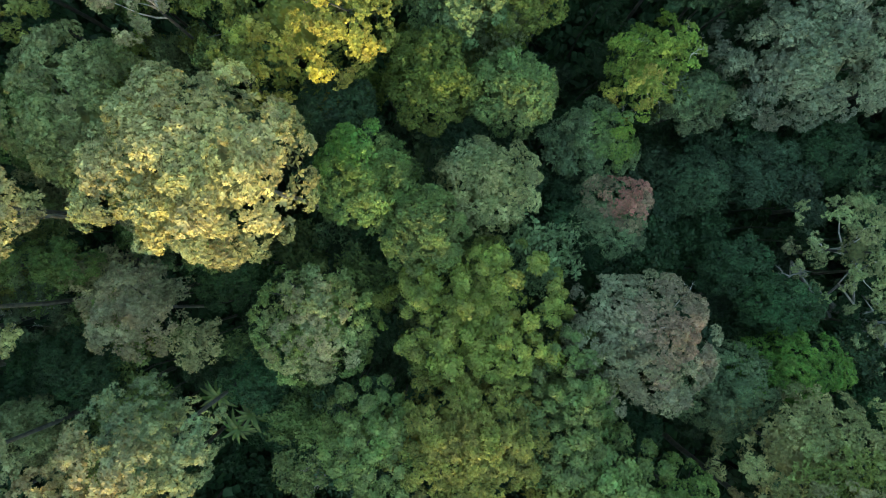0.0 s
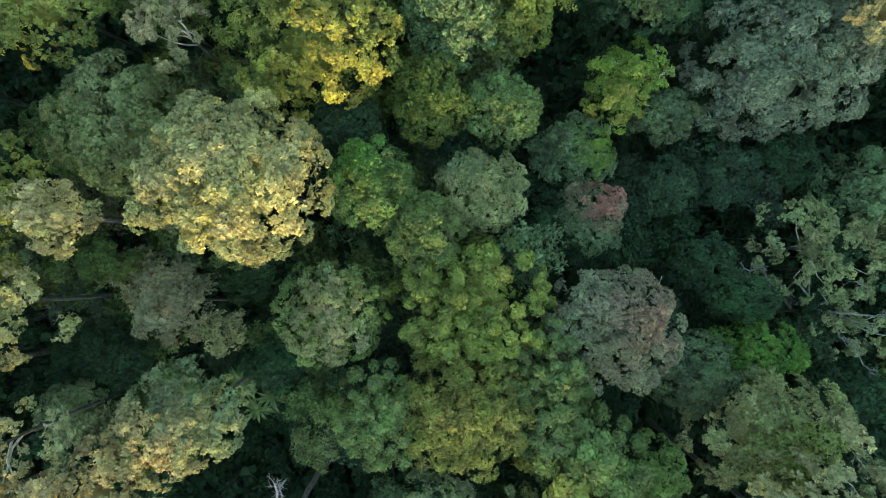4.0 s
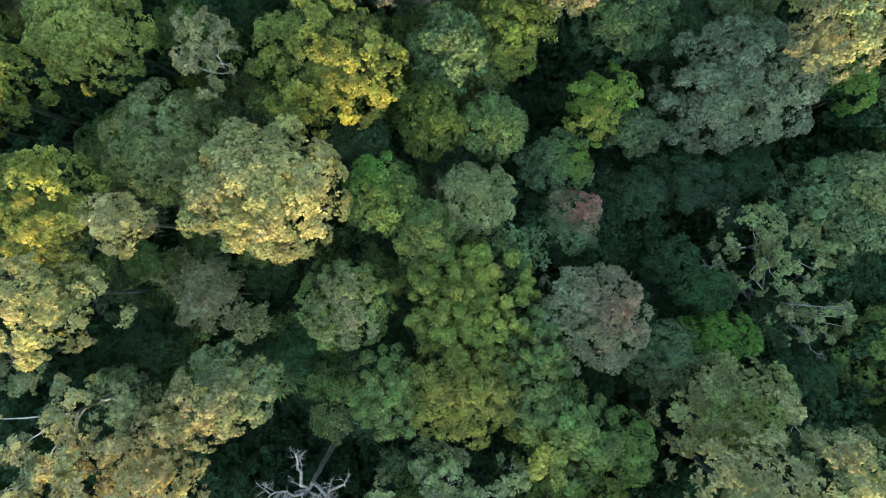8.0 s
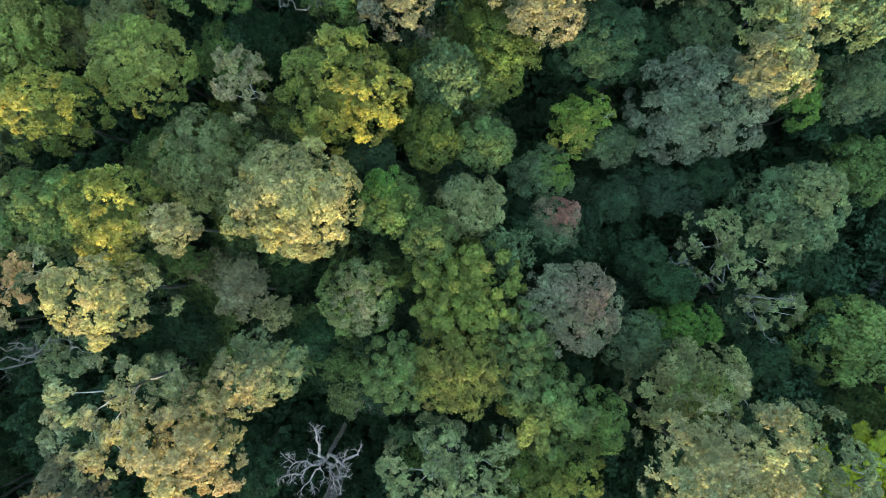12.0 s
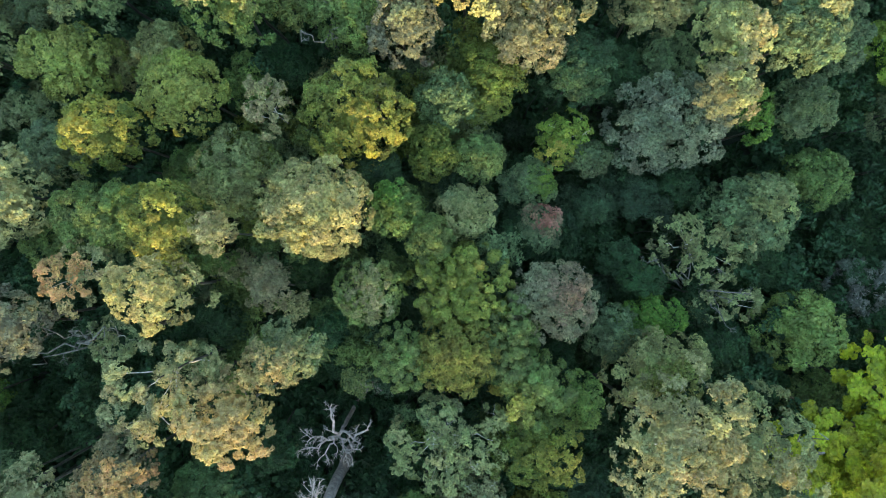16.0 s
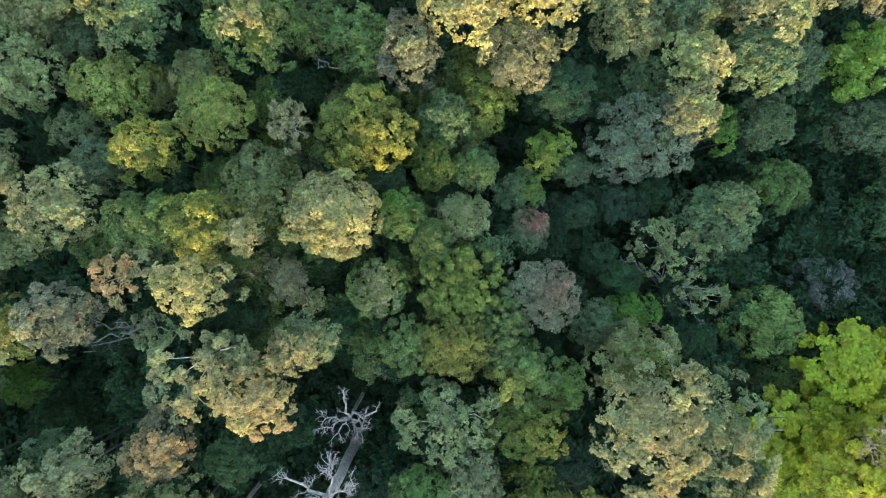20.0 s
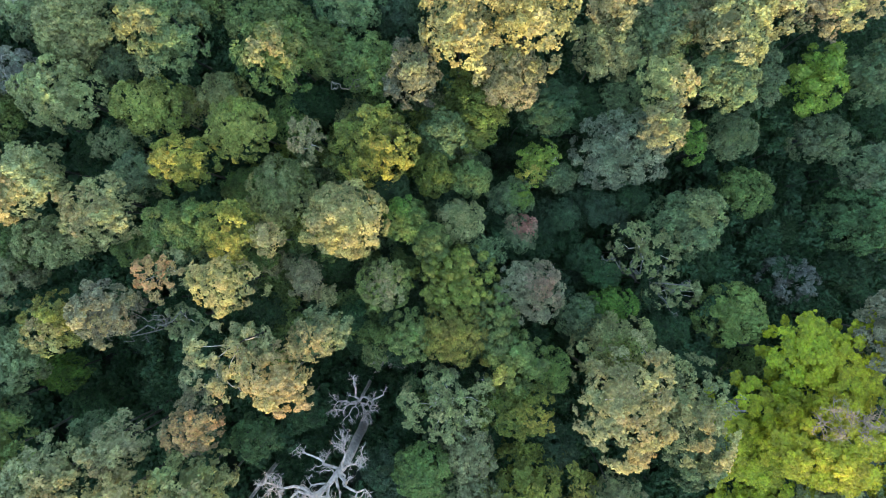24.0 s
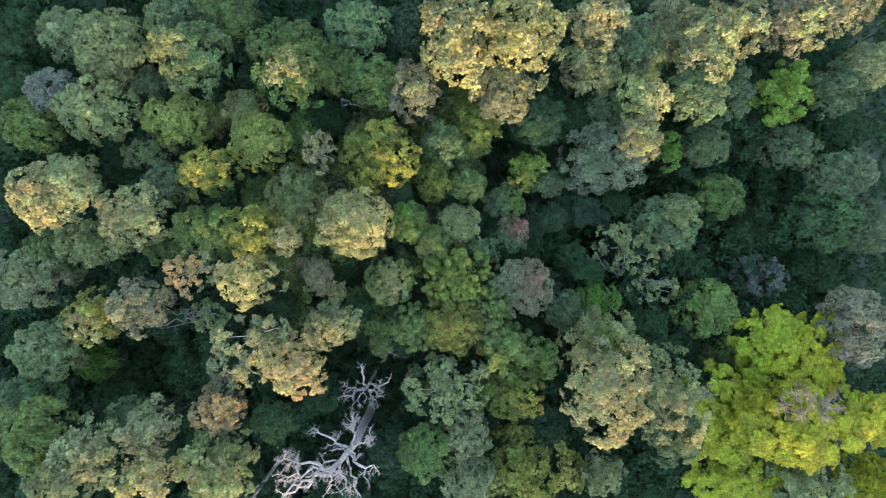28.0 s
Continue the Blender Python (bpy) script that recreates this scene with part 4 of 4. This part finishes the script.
dead_tree([(-13.6, -24.6, 0.4), (-13.8, -25.0, 14), (-14.0, -25.2, 20.5)], [0.36, 0.28, 0.16],
          [(0.95, (-14.3, -20.1, 23), 4), (0.9, (-9.4, -23.1, 23.5), 5), (0.93, (-17.9, -25.9, 22), 5), (0.9, (-11.8, -27.3, 21.5), 6), (0.92, (-16.0, -27.3, 21.5), 4),
           (0.9, (-17.0, -24.5, 22), 6), (0.9, (-10.9, -25.7, 22.5), 5)],
          9, "grey dead tree with a crooked bare top", 1.15)
dead_tree([(-9.6, -18.6, 1), (-9.8, -19.2, 11), (-10.2, -19.6, 14.6)], [0.18, 0.14, 0.07],
          [(0.9, (-12.6, -19.6, 15.5), 4), (0.95, (-7.4, -20.4, 15.5), 4), (0.92, (-9.2, -18.2, 16), 4), (0.9, (-11.0, -21.0, 16), 4)], 12, "small brownish dead tree with drooping bare twigs", 1.0)
dead_tree([(60.2, -26.5, -12.0), (60.2, -26.5, 12), (60.2, -26.5, 30.5)], [0.5, 0.4, 0.24],
          [(0.96, (55.1, -26.4, 32.0), 11), (0.96, (63.1, -25.5, 32.4), 11), (0.96, (57.0, -24.4, 32.0), 9), (0.96, (61.4, -27.7, 32.2), 9), (0.96, (59.7, -24.7, 32.8), 9), (0.96, (65.2, -26.6, 32.0), 8), (0.96, (57.9, -27.5, 32.4), 9)],
          17, "brownish bare branches rising out of a lime-green crown", 1.3, BROWN)
dead_tree([(-32.5, -41.3, 0.2), (-32.6, -41.3, 15), (-32.4, -41.4, 29)], [0.42, 0.34, 0.2],
          [(0.9, (-34.5, -42.5, 31), 4), (0.94, (-30.4, -41.9, 31.5), 4), (0.8, (-33.6, -39.6, 28.5), 3)], 15, "slim bleached dead trunk beside a larger snag", 1.0)
# half-bare trees whose pale limbs show between the crowns
dead_tree([(-42.0, -11.0, -0.3), (-42.2, -11.0, 18), (-42.6, -10.6, 29.5)], [0.26, 0.20, 0.14],
          [(0.96, (-48.5, -11.6, 32.6), 3), (0.90, (-46.4, -12.7, 31.6), 2), (0.98, (-37.5, -9.4, 32.8), 3), (0.95, (-40.2, -8.7, 33.0), 2), (0.9, (-44.0, -8.9, 32.5), 2)],
          21, "half-bare tree with pale grey crooked limbs", 1.2, LIMB, 0.55)
dead_tree([(-13.2, 27.0, -0.3), (-13.3, 26.8, 16), (-13.4, 26.5, 28.0)], [0.22, 0.17, 0.09],
          [(0.96, (-15.6, 23.8, 31.0), 2), (0.92, (-12.3, 28.0, 31.4), 2), (0.95, (-11.4, 25.4, 31.0), 1)],
          22, "slim half-bare tree with pale twisting limbs", 0.9, LIMB, 0.55)
dead_tree([(33.0, -4.4, -7.2), (33.2, -4.8, 12), (35.4, -6.0, 18.5)], [0.22, 0.18, 0.12],
          [(0.98, (38.7, -7.5, 20.4), 2), (0.99, (40.9, -6.6, 20.8), 3), (0.97, (37.8, -10.6, 20.4), 2), (0.8, (27.2, -2.1, 21.5), 3), (0.85, (31.4, -1.5, 22.5), 2), (0.9, (36.5, -3.2, 22.0), 2)],
          23, "half-bare leaning tree with pale spreading limbs", 1.1, LIMB, 0.55)
dead_tree([(47.6, -28.2, -9.6), (47.5, -27.8, 16), (47.0, -27.0, 24.0)], [0.24, 0.18, 0.11],
          [(0.98, (43.4, -22.9, 27.4), 2), (0.95, (44.4, -25.6, 27.6), 2), (0.97, (45.6, -22.7, 27.6), 2)],
          24, "pale bare limbs beside a lime-green crown", 1.0, LIMB, 0.55)


def frond_mesh(seed):
    """A long strap leaf, folded along its middle, that arches over and tapers to a point."""
    rng = np.random.default_rng(seed)
    t = np.linspace(0, 1, 8)
    mid = np.stack([1.75 * t, 0.06 * np.sin(3 * t + seed), 0.8 * t - 1.25 * t * t], -1)
    w = 0.16 * np.sin(np.clip(0.5 + 2.64 * t, 0, math.pi)) + 0.004
    left, right = mid + np.stack([0 * t, w, 0.35 * w], -1), mid + np.stack([0 * t, -w, 0.35 * w], -1)
    v = np.concatenate([mid, left, right])
    q = np.arange(7)
    f = np.concatenate([np.stack([q, q + 1, q + 9, q + 8], -1), np.stack([q, q + 16, q + 17, q + 1], -1)])
    return mesh_of("frond", v, f, LEAF, True)


FRONDS = [frond_mesh(q) for q in range(3)]


PALMS = []


def palm(x, y, z, size):
    PALMS.append((x, y))
    THINGS[0] += 1
    rng = np.random.default_rng(500 + THINGS[0])
    g = slope(x, y)
    root = tagged(new("palm_tree"), "slender palm-like tree with a star of strap leaves", "palm", "understorey palms")
    root.matrix_basis = pose(x, y, g - 0.1)
    h = z - g
    part("trunk", mesh_of("trunk", *tube(bent((0, 0, 0), (0, 0, h), 6, 0.08, rng), np.linspace(0.16, 0.09, 6), 7), BARK, True), root)
    for q in range(15):
        m = Matrix.LocRotScale(Vector((0, 0, h - 0.05)), Euler((0, rng.uniform(-0.55, 0.35), q * 2.39996)), Vector((1, 1, 1)) * size * rng.uniform(0.85, 1.1))
        part("frond", FRONDS[q % 3], root, m, colour=jitter(rng, (0.060, 0.088, 0.022), 0.12))


palm(-18.2, -11.9, 20.0, 1.00)
palm(-15.5, -13.4, 20.0, 0.95)
palm(-16.8, -14.7, 19.5, 0.95)
palm(-22.5, -7.2, 17.0, 0.90)
palm(-48.8, -11.7, 17.0, 1.10)
palm(31.0, -4.6, 9.6, 0.90)
palm(45.9, 36.8, 8.9, 1.00)

# ---- the lower storey that fills the gaps ----
rng_fill = random.Random(7)
LEAFY = [mesh_of("crown", *small_crown(q + 1, 9, 11, 6, 5), FINE) for q in range(6)]
SMALL = [mesh_of("crown", *small_crown(q + 1, 8, 8, 5, 5, 0.48), FINE) for q in range(6)]
# clearings where the floor lies in deep shade: x, y, radius
HOLES = [(-58.2, -21.0, 10.0), (-67.4, -30.5, 5.0), (-6.6, 8.8, 3.2), (26.0, 0.9, 4.5), (67.3, 9.0, 3.5), (78.0, -12.5, 3.0), (-41.6, 13.3, 4.0), (-40.6, 38.2, 3.5), (-8.4, 37.6, 4.0), (-14.6, -25.1, 9.0), (-24.4, -38.0, 8.0), (-19.3, -2.9, 2.5), (19.0, -18.8, 5.0), (22.9, -40.2, 6.0), (10.7, 16.1, 3.0), (38.9, -51.0, 6.0), (39.8, 10.9, 4.0), (-21.0, 27.7, 4.0), (-60.8, 17.0, 4.0), (51.0, -19.0, 4.0)]


def understorey(x, y, z, r, tint, label):
    THINGS[0] += 1
    rng = np.random.default_rng(9000 + THINGS[0])
    g = slope(x, y)
    root = tagged(new("understorey_tree"), label, "tree", "understorey trees")
    root.matrix_basis = pose(x, y, g - 0.1)
    part("trunk", mesh_of("trunk", *tube(bent((0, 0, 0), (rng.normal(0, 0.3), rng.normal(0, 0.3), z - g), 5, 0.15, rng), np.linspace(0.14, 0.05, 5), 6), SHADE_BARK, True), root)
    m = Matrix.LocRotScale(Vector((0, 0, z - g)), Euler((rng.normal(0, 0.12), rng.normal(0, 0.12), rng.uniform(0, 6.28))), Vector((r, r * rng.uniform(0.8, 1.15), r * rng.uniform(0.75, 1.0))))
    near = abs(x) < 31 and abs(y) < 19
    # deep and blue are dimmed once more, shade put into the leaf colour
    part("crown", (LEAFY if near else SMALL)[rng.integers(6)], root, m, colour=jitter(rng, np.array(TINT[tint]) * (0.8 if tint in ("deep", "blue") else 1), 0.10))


canopy = [(o.matrix_basis.translation.x, o.matrix_basis.translation.y, max(c.matrix_basis.to_scale().x for c in o.children if c.name.startswith("crown")))
          for o in scene.objects if o.name.startswith("rainforest_tree")]
far_crown = small_crown(77, 6, 5, 2, 4, 0.8, 0.36)
lower, spots = [], []
for k in range(16000):
    x, y = rng_fill.uniform(-92, 94), rng_fill.uniform(-54, 54)
    near = min((math.hypot(x - a, y - b) - 0.62 * r for a, b, r in canopy))
    hole = any(math.hypot(x - a, y - b) < r for a, b, r in HOLES)
    gap = 2.5 if not hole else 2.1
    if any(math.hypot(x - a, y - b) < 3.6 for a, b in PALMS):
        continue
    if near < 0.2 or any((x - a) ** 2 + (y - b) ** 2 < gap * gap for a, b in lower):
        continue
    lower.append((x, y))
    high = (rng_fill.uniform(19, 27) if abs(x) > 34 or y > 20 else rng_fill.uniform(15, 25)) if not hole else rng_fill.uniform(2, 7)
    r = rng_fill.uniform(2.1, 3.4) if not hole else rng_fill.uniform(1.7, 2.6)
    # clearings and the eastern middle draw mostly on tints darkened for shade
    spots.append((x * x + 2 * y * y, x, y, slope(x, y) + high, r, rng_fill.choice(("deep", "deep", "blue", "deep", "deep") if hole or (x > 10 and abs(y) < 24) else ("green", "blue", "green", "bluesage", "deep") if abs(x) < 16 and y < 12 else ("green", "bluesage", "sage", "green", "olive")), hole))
spots.sort()
SAY = {"sage": "sage-green", "olive": "olive-green", "deep": "dark green", "blue": "dim blue-green", "green": "mid-green", "bluesage": "dull grey-green"}
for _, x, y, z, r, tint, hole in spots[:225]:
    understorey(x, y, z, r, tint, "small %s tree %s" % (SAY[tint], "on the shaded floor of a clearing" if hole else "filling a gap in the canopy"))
bits = []
thick = small_crown(55, 7, 5, 2, 5, 0.70, 0.36)
for _, x, y, z, r, tint, hole in spots[225:]:
    bits.append((thick[0] * r + np.array([x, y, z]), thick[1]))
    bits.append(tube([(x, y, slope(x, y) - 0.2), (x, y, z)], [0.045, 0.02], 4))
# low thicket under everything
low_bush = small_crown(78, 6, 3, 2, 4, 1.1, 0.46)
for k in range(2100):
    x, y = rng_fill.uniform(-96, 98), rng_fill.uniform(-56, 54)
    bits.append((low_bush[0] * rng_fill.uniform(2.6, 4.2) + np.array([x, y, slope(x, y) + rng_fill.uniform(0.4, 2.5)]), low_bush[1]))
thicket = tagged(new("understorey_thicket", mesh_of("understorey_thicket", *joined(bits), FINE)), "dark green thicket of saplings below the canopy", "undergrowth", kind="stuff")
# green held near black, carrying the shade below the crowns
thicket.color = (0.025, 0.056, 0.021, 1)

# ---- forest beyond the view: one mass of crowns and trunks ----
# unseen two-storey belt, added also to stop low sun slipping under the crowns
bits = []
for k in range(1300):
    x, y = rng_fill.uniform(-118, 118), rng_fill.uniform(-86, 78)
    if abs(x) < 93 and abs(y) < 53:
        continue
    r = rng_fill.uniform(3.6, 5.6)
    z = slope(x, y) + rng_fill.choice((rng_fill.uniform(24, 30), rng_fill.uniform(7, 16)))
    bits.append((far_crown[0] * r + np.array([x, y, z]), far_crown[1]))
    if abs(x) < 106 and abs(y) < 64:
        bits.append(tube([(x, y, slope(x, y) - 0.2), (x, y, z)], [0.10, 0.05], 5))
# crowns added on the unseen ridge, part of what cuts off the sun
for k in range(420):
    x, y = rng_fill.uniform(-150, 150), rng_fill.uniform(-205, -84)
    bits.append((far_crown[0] * rng_fill.uniform(4, 6.5) + np.array([x, y, slope(x, y) + 1.5]), far_crown[1]))
beyond = tagged(new("surrounding_forest", mesh_of("surrounding_forest", *joined(bits), FINE)), "dense green rainforest around the place", "forest", kind="stuff")
beyond.color = (0.06, 0.10, 0.04, 1)

# ---- ferns and saplings on the floor ----
rg = np.random.default_rng(3)
bits = []
for k in range(2600):
    x, y = rg.uniform(-76, 76), rg.uniform(-44, 44)
    n = 9
    a = rg.uniform(0, 6.28, n)
    c = np.tile([x, y, slope(x, y) + 0.05], (n, 1))
    bits.append(leaves(c, np.stack([np.cos(a), np.sin(a), rg.uniform(0.3, 1.0, n)], -1), rg.uniform(0.8, 2.0, n), rg.uniform(0.15, 0.32, n), rg))
ferns = tagged(new("forest_floor_plants", mesh_of("forest_floor_plants", *joined(bits), LEAF)), "ferns and saplings covering the forest floor", "undergrowth", kind="stuff")
# fern green dimmed as well to match the shaded floor
ferns.color = (0.034, 0.068, 0.025, 1)
